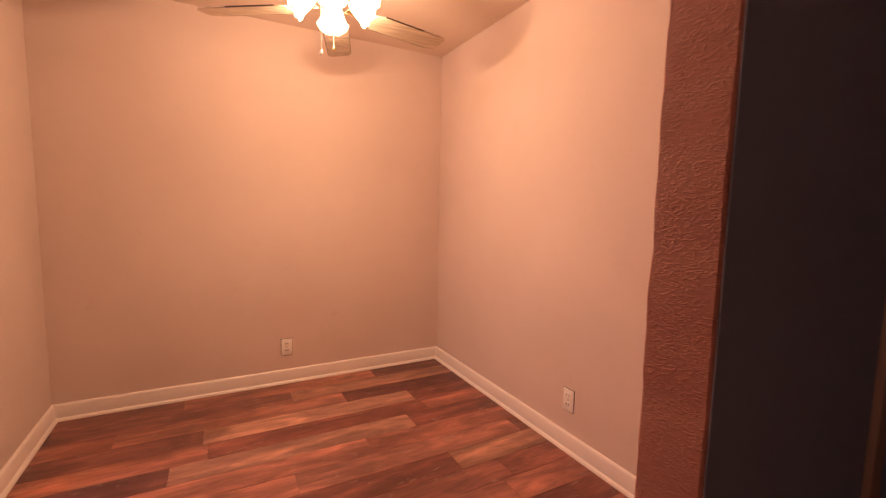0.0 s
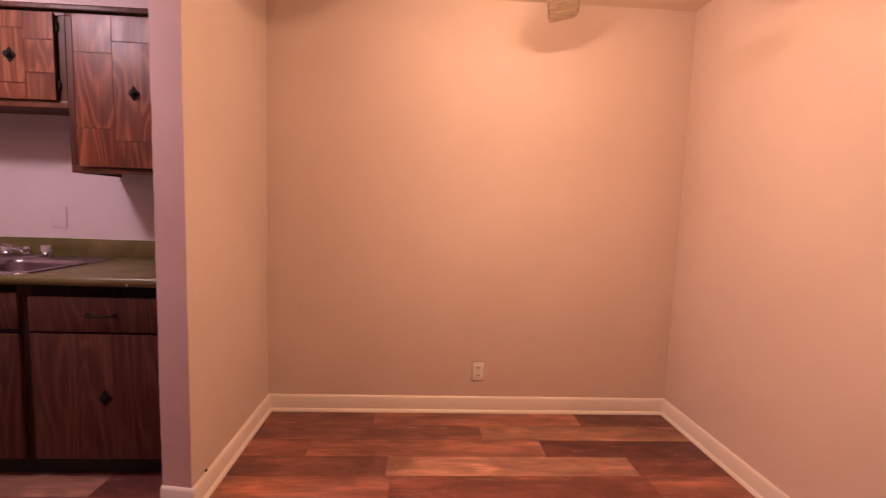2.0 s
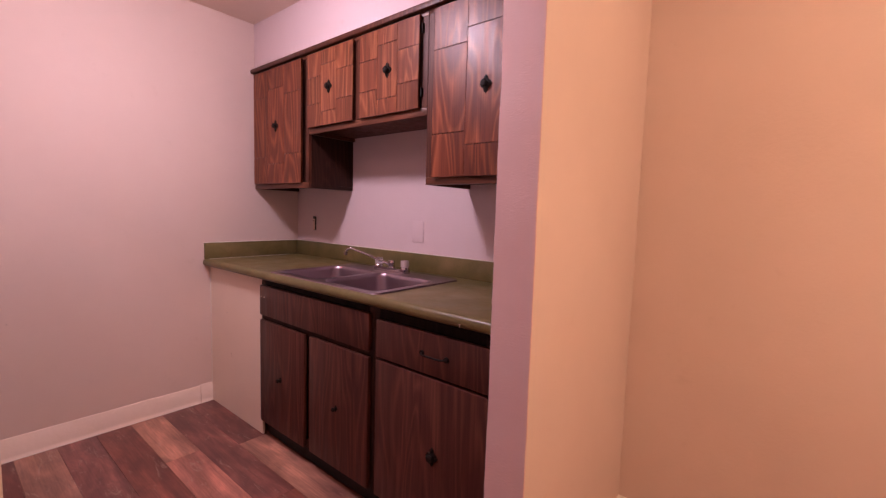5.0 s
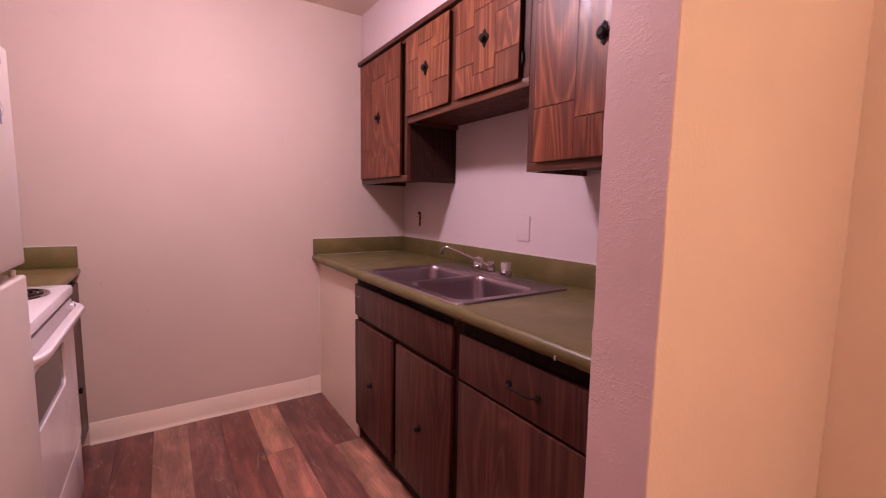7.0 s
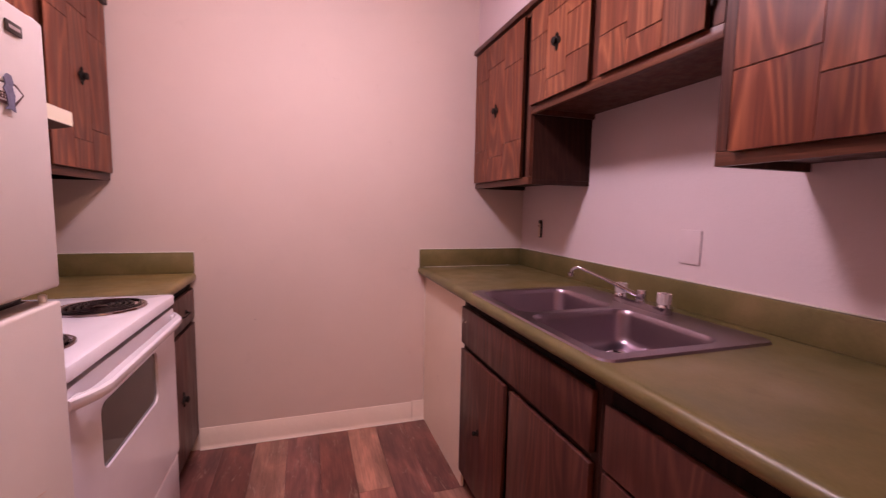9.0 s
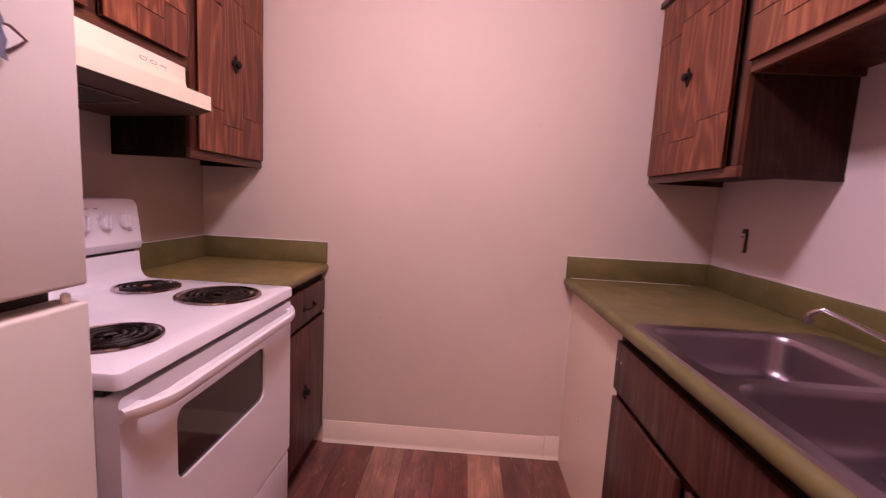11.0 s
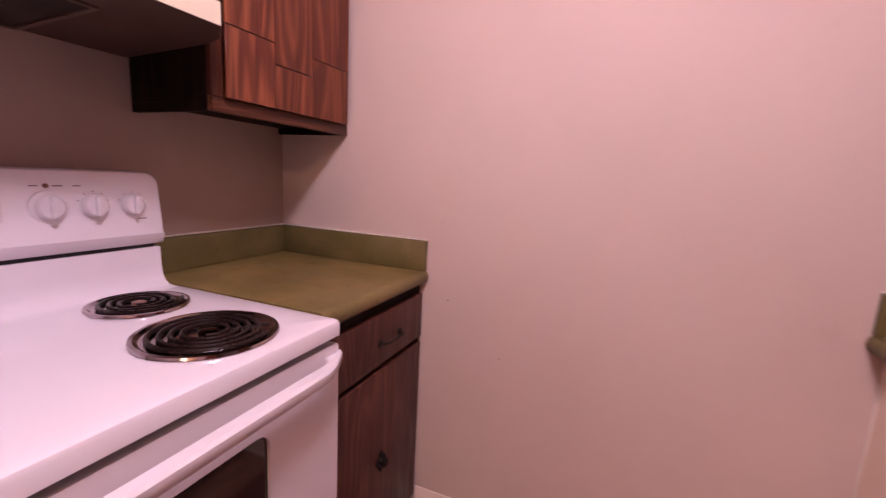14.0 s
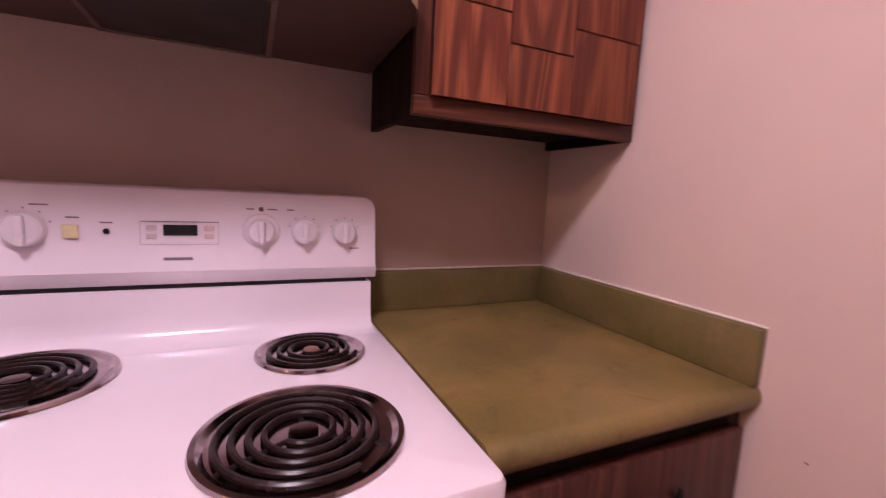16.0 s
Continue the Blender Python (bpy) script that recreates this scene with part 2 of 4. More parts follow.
RUST = speckled("scorched_medallion", (0.16, 0.06, 0.04), (0.24, 0.11, 0.075), 0.35, 80.0)
IRON = speckled("black_iron", (0.009, 0.006, 0.005), (0.018, 0.013, 0.011), 0.6, 60.0, None, 0.0, 0.0, 0.18)
VOID = speckled("black_gap", (0.008, 0.007, 0.007), (0.014, 0.012, 0.011), 0.7, 30.0)
PLASTIC = speckled("white_plastic", (0.90, 0.86, 0.80), (0.93, 0.89, 0.84), 0.32, 10.0)
KNOB_WHITE = speckled("white_knob_plastic", (0.72, 0.67, 0.69), (0.76, 0.71, 0.73), 0.25, 10.0)
BROWN_PLASTIC = speckled("brown_plastic", (0.020, 0.013, 0.010), (0.034, 0.022, 0.017), 0.4, 20.0)
IVORY = speckled("ivory_plastic", (0.62, 0.46, 0.38), (0.68, 0.52, 0.43), 0.4, 20.0)
TAN_PLASTIC = speckled("tan_plastic", (0.30, 0.17, 0.12), (0.36, 0.21, 0.15), 0.4, 20.0)
GREY_PRINT = speckled("grey_print", (0.16, 0.14, 0.15), (0.22, 0.19, 0.2), 0.5, 30.0)
PALE_PRINT = speckled("pale_print", (0.55, 0.48, 0.49), (0.60, 0.53, 0.54), 0.4, 30.0)
RED_PRINT = speckled("salmon_print", (0.66, 0.49, 0.48), (0.72, 0.55, 0.53), 0.4, 30.0)
YELLOW_PRINT = speckled("yellow_rocker", (0.75, 0.66, 0.36), (0.80, 0.72, 0.42), 0.35, 30.0)
DISPLAY = speckled("display_glass", (0.012, 0.014, 0.012), (0.02, 0.022, 0.02), 0.12, 20.0)
MAGNET_WHITE = speckled("magnet_white", (0.72, 0.68, 0.68), (0.78, 0.74, 0.74), 0.4, 60.0)
MAGNET_BLUE = speckled("magnet_blue_grey", (0.10, 0.10, 0.17), (0.19, 0.18, 0.27), 0.45, 120.0)
MAGNET_DARK = speckled("magnet_dark_red", (0.05, 0.015, 0.018), (0.09, 0.03, 0.03), 0.45, 60.0)
CAULK = speckled("pale_caulk", (0.72, 0.66, 0.58), (0.80, 0.74, 0.66), 0.5, 60.0)
BLADE = wood("blond_fan_blade", (0.80, 0.68, 0.50), (0.88, 0.77, 0.60), (0.92, 0.82, 0.66), 0.4, 0)
EDGE_SHADE = speckled("blade_edge_shade", (0.05, 0.025, 0.015), (0.08, 0.04, 0.025), 0.5, 30.0)
BRASS = speckled("aged_brass", (0.55, 0.40, 0.20), (0.62, 0.46, 0.25), 0.25, 30.0, None, 1.0)
BASEFLOOR = speckled("floor_screed", (0.03, 0.02, 0.016), (0.05, 0.03, 0.025), 0.8, 20.0)
FILTER_FRAME = speckled("stained_filter_frame", (0.10, 0.066, 0.050), (0.15, 0.10, 0.078), 0.35, 30.0)
DARK_FILTER = speckled("greasy_filter", (0.016, 0.013, 0.012), (0.03, 0.024, 0.02), 0.5, 120.0)

ACRYLIC, _n, _l, _b = material("clear_acrylic", 0.2, 0.0, (0.80, 0.68, 0.66))
_b.inputs["Transmission Weight"].default_value = 0.4
OVEN_GLASS, _n, _l, _b = material("dark_oven_glass", 0.06, 0.0, (0.016, 0.014, 0.014), 0.7)


def glow(name, color, strength):
    m, ns, ls, b = material(name, 0.4, 0.0, (0.85, 0.8, 0.75))
    b.inputs["Emission Color"].default_value = (*color, 1)
    b.inputs["Emission Strength"].default_value = strength
    return m


SHADE_GLASS = glow("lit_frosted_glass", FAN_GLOW, FAN_POWER)
DOME_GLASS = glow("lit_opal_glass", DOME_GLOW, DOME_POWER)


# ---- mesh tools ----
PLACE = {}


def thing(name, at, label, category, group="", kind=""):
    ob = tagged(new(name), label, category, group, kind)
    ob.location = at
    ob.empty_display_size = 0.05
    PLACE[ob] = Vector(at)
    return ob


def part(name, bm, mat, parent=None, label=""):
    """Links a bmesh, drawn in world places, as one mesh object with its origin in its middle."""
    lo = Vector([min(v.co[i] for v in bm.verts) for i in range(3)])
    hi = Vector([max(v.co[i] for v in bm.verts) for i in range(3)])
    mid = (lo + hi) / 2
    bmesh.ops.translate(bm, vec=-mid, verts=bm.verts)
    bmesh.ops.recalc_face_normals(bm, faces=bm.faces)
    for f in bm.faces:
        f.smooth = True
    for e in bm.edges:
        e.smooth = len(e.link_faces) == 2 and e.calc_face_angle(3.0) < 0.62
    me = bpy.data.meshes.new(name)
    bm.to_mesh(me)
    bm.free()
    me.materials.append(mat)
    ob = new(name, me)
    if parent:
        ob.parent = parent
        ob.location = mid - PLACE[parent]
    else:
        ob.location = mid
    PLACE[ob] = mid
    if label:
        ob["label"] = label
    return ob


def box(x0, x1, y0, y1, z0, z1, bevel=0.0, seg=2, bm=None):
    """A box in world places, its edges rounded by bevel; added to bm if that is given."""
    own = bmesh.new()
    bmesh.ops.create_cube(own, size=1.0)
    for v in own.verts:
        v.co = Vector(((x0 + x1) / 2 + v.co.x * (x1 - x0), (y0 + y1) / 2 + v.co.y * (y1 - y0), (z0 + z1) / 2 + v.co.z * (z1 - z0)))
    if bevel:
        bmesh.ops.bevel(own, geom=own.edges[:], offset=bevel, segments=seg, profile=0.5, affect="EDGES")
    return join(own, bm)


def join(own, bm):
    if bm is None:
        return own
    me = bpy.data.meshes.new("tmp")
    own.to_mesh(me)
    own.free()
    bm.from_mesh(me)
    bpy.data.meshes.remove(me)
    return bm


def extrude(profile, axis, a, b, bm=None):
    """A closed outline drawn in the two other axes, pulled along an axis from a to b."""
    own = bmesh.new()
    loops = []
    for s in (a, b):
        vs = []
        for p, q in profile:
            co = [p, q]
            co.insert(axis, s)
            vs.append(own.verts.new(co))
        loops.append(vs)
    n = len(profile)
    for i in range(n):
        own.faces.new((loops[0][i], loops[0][(i + 1) % n], loops[1][(i + 1) % n], loops[1][i]))
    own.faces.new(loops[0])
    own.faces.new(loops[1][::-1])
    return join(own, bm)


def lathe(profile, at, seg=28, axis="z", bm=None):
    """Rings of (radius, height) turned about an axis through a place."""
    own = bmesh.new()
    rings = []
    for r, h in profile:
        ring = []
        for i in range(seg):
            a = 2 * math.pi * i / seg
            c, s = r * math.cos(a), r * math.sin(a)
            co = {"z": (c, s, h), "y": (c, h, s), "-y": (c, -h, s)}[axis]
            ring.append(own.verts.new(Vector(co) + Vector(at)))
        rings.append(ring)
    for a, b in zip(rings, rings[1:]):
        for i in range(seg):
            own.faces.new((a[i], a[(i + 1) % seg], b[(i + 1) % seg], b[i]))
    if profile[0][0] > 1e-4:
        own.faces.new(rings[0])
    if profile[-1][0] > 1e-4:
        own.faces.new(rings[-1][::-1])
    bmesh.ops.remove_doubles(own, verts=own.verts, dist=1e-5)
    return join(own, bm)


def sweep(points, radius, seg=8, bm=None):
    """A round bar along a line of points."""
    own = bmesh.new()
    rings = []
    pts = [Vector(p) for p in points]
    up = Vector((0.13, 0.21, 0.97)).normalized()
    for i, p in enumerate(pts):
        d = (pts[min(i + 1, len(pts) - 1)] - pts[max(i - 1, 0)]).normalized()
        u = d.cross(up).normalized()
        w = u.cross(d)
        rr = radius[i] if isinstance(radius, (list, tuple)) else radius
        rings.append([own.verts.new(p + rr * (math.cos(2 * math.pi * k / seg) * u + math.sin(2 * math.pi * k / seg) * w)) for k in range(seg)])
    for a, b in zip(rings, rings[1:]):
        for k in range(seg):
            own.faces.new((a[k], a[(k + 1) % seg], b[(k + 1) % seg], b[k]))
    own.faces.new(rings[0])
    own.faces.new(rings[-1][::-1])
    return join(own, bm)


def rounded(x0, x1, y0, y1, r, n=5):
    pts = []
    for cx, cy, a0 in ((x1 - r, y1 - r, 0), (x0 + r, y1 - r, 90), (x0 + r, y0 + r, 180), (x1 - r, y0 + r, 270)):
        for i in range(n + 1):
            a = radians(a0 + 90 * i / n)
            pts.append((cx + r * math.cos(a), cy + r * math.sin(a)))
    return pts


def structure(name, bm, mat, label, parent=None):
    return tagged(part(name, bm, mat, parent), label, "", "", "structure")


# ---- the shell ----
CEIL_LOW = 2.422
CEIL, X_WEST, Y_NORTH, Y_NOOK = 2.44, -4.076, 4.445, 4.487
X_EAST, X_PART_W, X_PART_E, Y_SOUTH = 0.713, -1.856, -1.748, 2.055
Y_PILLAR_S, Y_PILLAR_N, X_PILLAR = 1.786, 1.914, -0.187
X_END = X_PART_E + 0.010
LIV_S, LIV_E = -2.2, 2.6

floor = structure("floor", box(X_WEST - 0.12, LIV_E + 0.12, LIV_S - 0.12, Y_NOOK + 0.12, -0.12, -0.006), BASEFLOOR, "red-brown wood-look vinyl plank floor")
structure("ceiling", box(X_WEST - 0.12, LIV_E + 0.12, LIV_S - 0.12, Y_NOOK + 0.12, CEIL, CEIL + 0.12), CEILING, "painted textured plaster ceiling")
structure("ceiling_kitchen", box(X_WEST, X_PART_W, Y_SOUTH, Y_NORTH, CEIL_LOW, CEIL - 0.001), CEILING, "painted textured plaster ceiling of the kitchen")
structure("wall_kitchen_west", box(X_WEST - 0.12, X_WEST, Y_SOUTH - 0.1, Y_NORTH, 0, CEIL), KITCHEN_WALL, "pale pinkish painted kitchen end wall")
structure("wall_kitchen_north", box(X_WEST - 0.12, X_PART_W, Y_NORTH, Y_NOOK + 0.12, 0, CEIL), SINK_WALL, "pale lilac-grey painted kitchen wall behind the sink")
structure("wall_nook_north", box(X_PART_W, X_EAST + 0.12, Y_NOOK, Y_NOOK + 0.12, 0, CEIL), WALL, "beige painted back wall of the nook")
structure("wall_nook_east", box(X_EAST, X_EAST + 0.12, Y_PILLAR_N, Y_NOOK, 0, CEIL), WALL, "beige painted side wall of the nook")
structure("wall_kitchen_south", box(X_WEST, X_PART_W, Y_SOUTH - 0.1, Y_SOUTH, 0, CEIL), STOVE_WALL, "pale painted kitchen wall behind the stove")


def worn_prism(outline, seed, amp=0.0013, chamfer=0.002, rows=110):
    """A full-height wall on a four-cornered plan whose plastered corners waver a little."""
    rnd = random.Random(seed)
    plan = []
    n = len(outline)
    for i in range(n):
        p, q, r = (Vector(outline[k % n]) for k in (i - 1, i, i + 1))
        plan += [q + (p - q).normalized() * chamfer, q + (r - q).normalized() * chamfer]
    bm = bmesh.new()
    drift = [0.0] * n
    loops = []
    for k in range(rows + 1):
        z = CEIL * k / rows
        loop = []
        for i in range(n):
            drift[i] = drift[i] * 0.7 + rnd.gauss(0, amp * 0.6)
            mid = sum((Vector(o) for o in outline), Vector((0, 0))) / n
            out = (Vector(outline[i]) - mid).normalized() * drift[i]
            loop += [bm.verts.new((*(plan[2 * i] + out), z)), bm.verts.new((*(plan[2 * i + 1] + out), z))]
        loops.append(loop)
    for a, b in zip(loops, loops[1:]):
        for i in range(2 * n):
            bm.faces.new((a[i], a[(i + 1) % (2 * n)], b[(i + 1) % (2 * n)], b[i]))
    bm.faces.new(loops[0][::-1])
    bm.faces.new(loops[-1])
    return bm


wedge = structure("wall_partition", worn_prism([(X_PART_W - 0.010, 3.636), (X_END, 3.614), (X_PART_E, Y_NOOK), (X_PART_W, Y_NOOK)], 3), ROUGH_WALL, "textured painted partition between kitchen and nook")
# only the fan-lit nook face takes the colour shifted for its light
wedge.data.materials.append(NOOK_LIT_SIDE)
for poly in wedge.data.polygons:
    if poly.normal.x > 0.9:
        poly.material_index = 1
structure("wall_living_west", worn_prism([(X_PART_W, LIV_S), (X_PART_E, LIV_S), (X_PART_E, 2.705), (X_PART_W, 2.705)], 4), ROUGH_WALL, "textured painted wall beside the kitchen opening")
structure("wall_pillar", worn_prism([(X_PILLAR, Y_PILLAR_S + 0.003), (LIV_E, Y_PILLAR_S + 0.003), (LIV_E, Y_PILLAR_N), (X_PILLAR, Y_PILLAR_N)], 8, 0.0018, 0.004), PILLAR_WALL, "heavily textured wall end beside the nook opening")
# thin skin added over the wall end's south face to carry the blue light
structure("wall_living_north", box(X_PILLAR + 0.006, LIV_E, Y_PILLAR_S, Y_PILLAR_S + 0.003, 0, CEIL, 0.0005), BLUE_LIGHT_WALL, "wall of the dark room, coloured blue for its dim light")
structure("wall_living_south", box(X_PART_W, LIV_E + 0.12, LIV_S - 0.12, LIV_S, 0, CEIL), BLUE_LIGHT_WALL, "wall of the dark room, coloured blue for its dim light")
structure("wall_living_east", box(LIV_E, LIV_E + 0.12, LIV_S, Y_PILLAR_S, 0, CEIL), BLUE_LIGHT_WALL, "wall of the dark room, coloured blue for its dim light")

# soffits over both runs of wall cabinets
structure("soffit_north", box(X_WEST, X_PART_W, 4.128, Y_NORTH, 2.128, CEIL_LOW, 0.003), SINK_WALL, "painted soffit over the wall cabinets")
structure("soffit_south", box(X_WEST, X_PART_W, Y_SOUTH, 2.343, 2.128, CEIL_LOW, 0.003), WALL, "painted soffit over the stove cabinets")

BASE_H, BASE_T = 0.098, 0.014


def baseboard(x0, y0, x1, y1, nx, ny, h=BASE_H, shoe=True, mat=TRIM, label="white painted wooden baseboard"):
    """A board along a wall from one point to the other, standing out along (nx, ny), with a quarter-round shoe."""
    prof = [(0, 0), (BASE_T, 0), (BASE_T, h - 0.012), (BASE_T - 0.004, h - 0.004), (BASE_T - 0.009, h), (0, h)]
    if shoe:
        prof = [(0, 0), (BASE_T + 0.014, 0), (BASE_T + 0.013, 0.008), (BASE_T + 0.008, 0.014), (BASE_T, 0.018)] + prof[2:]
    bm = bmesh.new()
    rings = [[bm.verts.new((x + nx * d, y + ny * d, z)) for d, z in prof] for x, y in ((x0, y0), (x1, y1))]
    n = len(prof)
    for i in range(n):
        bm.faces.new((rings[0][i], rings[0][(i + 1) % n], rings[1][(i + 1) % n], rings[1][i]))
    bm.faces.new(rings[0])
    bm.faces.new(rings[1][::-1])
    structure("baseboard", bm, mat, label)


baseboard(X_PART_E, Y_NOOK, X_EAST, Y_NOOK, 0, -1)
baseboard(X_EAST, Y_NOOK, X_EAST, Y_PILLAR_N, -1, 0)
baseboard(X_END, 3.614, X_PART_E, Y_NOOK, 1, 0)
baseboard(X_PART_W - 0.010, 3.636, X_END + BASE_T, 3.614, 0, -1)
baseboard(X_EAST, Y_PILLAR_N, X_PILLAR, Y_PILLAR_N, 0, 1)


def cove_base(y0, y1, h):
    """Thin glued-on cove base with a turned-out toe and a thread of caulk at the floor."""
    prof = [(0, 0), (0.011, 0), (0.0105, 0.003), (0.006, 0.010), (0.0045, 0.022), (0.004, h - 0.003), (0.0025, h), (0, h)]
    structure("baseboard", extrude([(X_WEST + d, z) for d, z in prof], 1, y0, y1), KITCHEN_TRIM, "dingy cream cove base along the kitchen wall")


cove_base(2.66, 3.762, 0.114)
cove_base(3.764, 3.835, 0.119)
structure("trim_caulk", box(X_WEST + 0.009, X_WEST + 0.014, 2.66, 3.80, 0.0, 0.004, 0.001, 1), CAULK, "pale caulk line at the foot of the kitchen wall")
baseboard(X_PART_E, LIV_S, X_PART_E, 2.705, 1, 0)
# casing of a doorway on the unlit side of the wall end
structure("door_trim", box(0.50, 0.565, Y_PILLAR_S - 0.018, Y_PILLAR_S, 0, 2.1, 0.004), TRIM, "white painted door casing in the unlit room")


# ---- lamps ----
def ceiling_fan():
    cx, cy = -0.400, 3.430
    fan = thing("ceiling_fan", (cx, cy, CEIL), "ceiling fan with blond wooden blades and lit glass shades", "ceiling fan")
    part("canopy", lathe([(0.0, CEIL), (0.075, CEIL), (0.07, CEIL - 0.03), (0.035, CEIL - 0.055), (0.0, CEIL - 0.056)], (cx, cy, 0)), BRASS, fan)
    part("rod", lathe([(0.012, CEIL - 0.05), (0.012, 2.30)], (cx, cy, 0), 12), BRASS, fan)
    part("motor_housing", lathe([(0.0, 2.31), (0.06, 2.305), (0.10, 2.28), (0.105, 2.23), (0.09, 2.205), (0.05, 2.19), (0.0, 2.188)], (cx, cy, 0)), BRASS, fan)
    part("light_kit", lathe([(0.0, 2.21), (0.05, 2.205), (0.052, 2.185), (0.03, 2.168), (0.0, 2.166)], (cx, cy, 0)), BRASS, fan)
    for deg in (12.5, 72.7, 145.6, 217.0, 289.0):
        turn = Matrix.Translation((cx, cy, 2.150)) @ Matrix.Rotation(radians(deg), 4, "Z") @ Matrix.Rotation(radians(-9), 4, "X")
        outline = [(0.20, -0.05), (0.24, -0.062), (0.58, -0.068), (0.614, -0.060), (0.628, -0.04), (0.628, 0.04), (0.614, 0.060), (0.58, 0.068), (0.24, 0.062), (0.20, 0.05)]
        bm = extrude(outline, 2, -0.003, 0.003)
        bmesh.ops.transform(bm, matrix=turn, verts=bm.verts)
        blade = part("blade", bm, BLADE, fan)
        # dark strips along both long sides paint in the shading of the blade's edge
        rim = bmesh.new()
        for s in (-1, 1):
            box(0.245, 0.58, s * 0.0650 - 0.0012, s * 0.0650 + 0.0012, -0.0032, 0.0032, 0, 1, rim)
        bmesh.ops.transform(rim, matrix=turn, verts=rim.verts)
        part("blade_edge", rim, EDGE_SHADE, blade)
        iron = box(0.07, 0.235, -0.018, 0.018, 0.003, 0.009, 0.003)
        bmesh.ops.transform(iron, matrix=turn, verts=iron.verts)
        part("blade_iron", iron, BRASS, blade)
    for deg in (76, 166, 256, 346):
        a = radians(deg)
        out = Vector((math.cos(a), math.sin(a), 0))
        hub = Vector((cx, cy, 2.196))
        arm = part("lamp_arm", sweep([hub + out * 0.03, hub + out * 0.06 + Vector((0, 0, 0.006)), hub + out * 0.085], 0.008), BRASS, fan)
        # tulip shade with a scalloped lip, tilted outwards
        bm = bmesh.new()
        rings = []
        for r, h in ((0.022, 0.0), (0.034, -0.012), (0.046, -0.04), (0.052, -0.066), (0.060, -0.090), (0.070, -0.108)):
            ring = []
            for i in range(32):
                b = 2 * math.pi * i / 32
                k = 1 + (0.05 * math.cos(8 * b) if h < -0.08 else 0)
                ring.append(bm.verts.new((r * k * math.cos(b), r * k * math.sin(b), h + (0.006 * math.cos(8 * b) if h < -0.10 else 0))))
            rings.append(ring)
        for p, q in zip(rings, rings[1:]):
            for i in range(32):
                bm.faces.new((p[i], p[(i + 1) % 32], q[(i + 1) % 32], q[i]))
        bm.faces.new(rings[0])
        m = Matrix.Translation(hub + out * 0.085 + Vector((0, 0, 0.004))) @ Matrix.Rotation(a, 4, "Z") @ Matrix.Rotation(radians(-58), 4, "Y")
        bmesh.ops.transform(bm, matrix=m, verts=bm.verts)
        bmesh.ops.solidify(bm, geom=bm.faces[:], thickness=0.003)
        shade = part("glass_shade", bm, SHADE_GLASS, fan, "lit frosted glass tulip shade")
        shade.visible_shadow = False
    bulb = bpy.data.lights.new("bulb", "POINT")
    bulb.energy, bulb.color, bulb.shadow_soft_size = FAN_WATTS, FAN_GLOW, 0.02
    lit = new("bulb_light", bulb)
    lit.parent = fan
    lit.location = Vector((cx, cy, 2.106)) - PLACE[fan]
    # extra spot added below the bulb to brighten the floor and low walls
    beam = bpy.data.lights.new("down_fill", "SPOT")
    beam.energy, beam.color, beam.shadow_soft_size = FAN_DOWN_WATTS, FAN_GLOW, 0.03
    beam.spot_size, beam.spot_blend = radians(146), 1.0
    down = new("down_fill_light", beam)
    down.parent = fan
    down.location = Vector((cx, cy, 2.075)) - PLACE[fan]
    for dx, dy, z, tip in ((-0.062, -0.05, 1.92, PLASTIC), (0.0, -0.02, 1.955, BRASS)):
        chain = part("pull_chain", sweep([(cx + dx, cy + dy, 2.14), (cx + dx, cy + dy, z + 0.02)], 0.0016, 6), PLASTIC, fan)
        part("pull_knob", lathe([(0.0, z + 0.024), (0.004, z + 0.02), (0.008, z + 0.006), (0.007, z), (0.0, z - 0.001)], (cx + dx, cy + dy, 0), 12), tip, chain)
    return fan


ceiling_fan()


def dome_lamp(x, y):
    lamp = thing("ceiling_light", (x, y, CEIL_LOW), "lit round opal glass ceiling light in the kitchen", "ceiling light")
    part("base_ring", lathe([(0.0, CEIL_LOW), (0.15, CEIL_LOW), (0.152, CEIL_LOW - 0.018), (0.14, CEIL_LOW - 0.022), (0.0, CEIL_LOW - 0.022)], (x, y, 0)), PLASTIC, lamp)
    part("glass_dome", lathe([(0.136, CEIL_LOW - 0.022), (0.134, CEIL_LOW - 0.05), (0.115, CEIL_LOW - 0.085), (0.07, CEIL_LOW - 0.11), (0.0, CEIL_LOW - 0.118)], (x, y, 0)), DOME_GLASS, lamp, "lit opal glass dome")


dome_lamp(-2.95, 3.2)


# ---- plates on the walls ----
def face(name, wall, at, w, h, d, mat, parent, bevel=0.002):
    """A flat box on a wall: wall 'n' faces -y, 'e' faces -x; at is the middle of its back."""
    x, y, z = at
    if wall == "n":
        bm = box(x - w / 2, x + w / 2, y - d, y, z - h / 2, z + h / 2, bevel)
    else:
        bm = box(x - d, x, y - w / 2, y + w / 2, z - h / 2, z + h / 2, bevel)
    return part(name, bm, mat, parent)


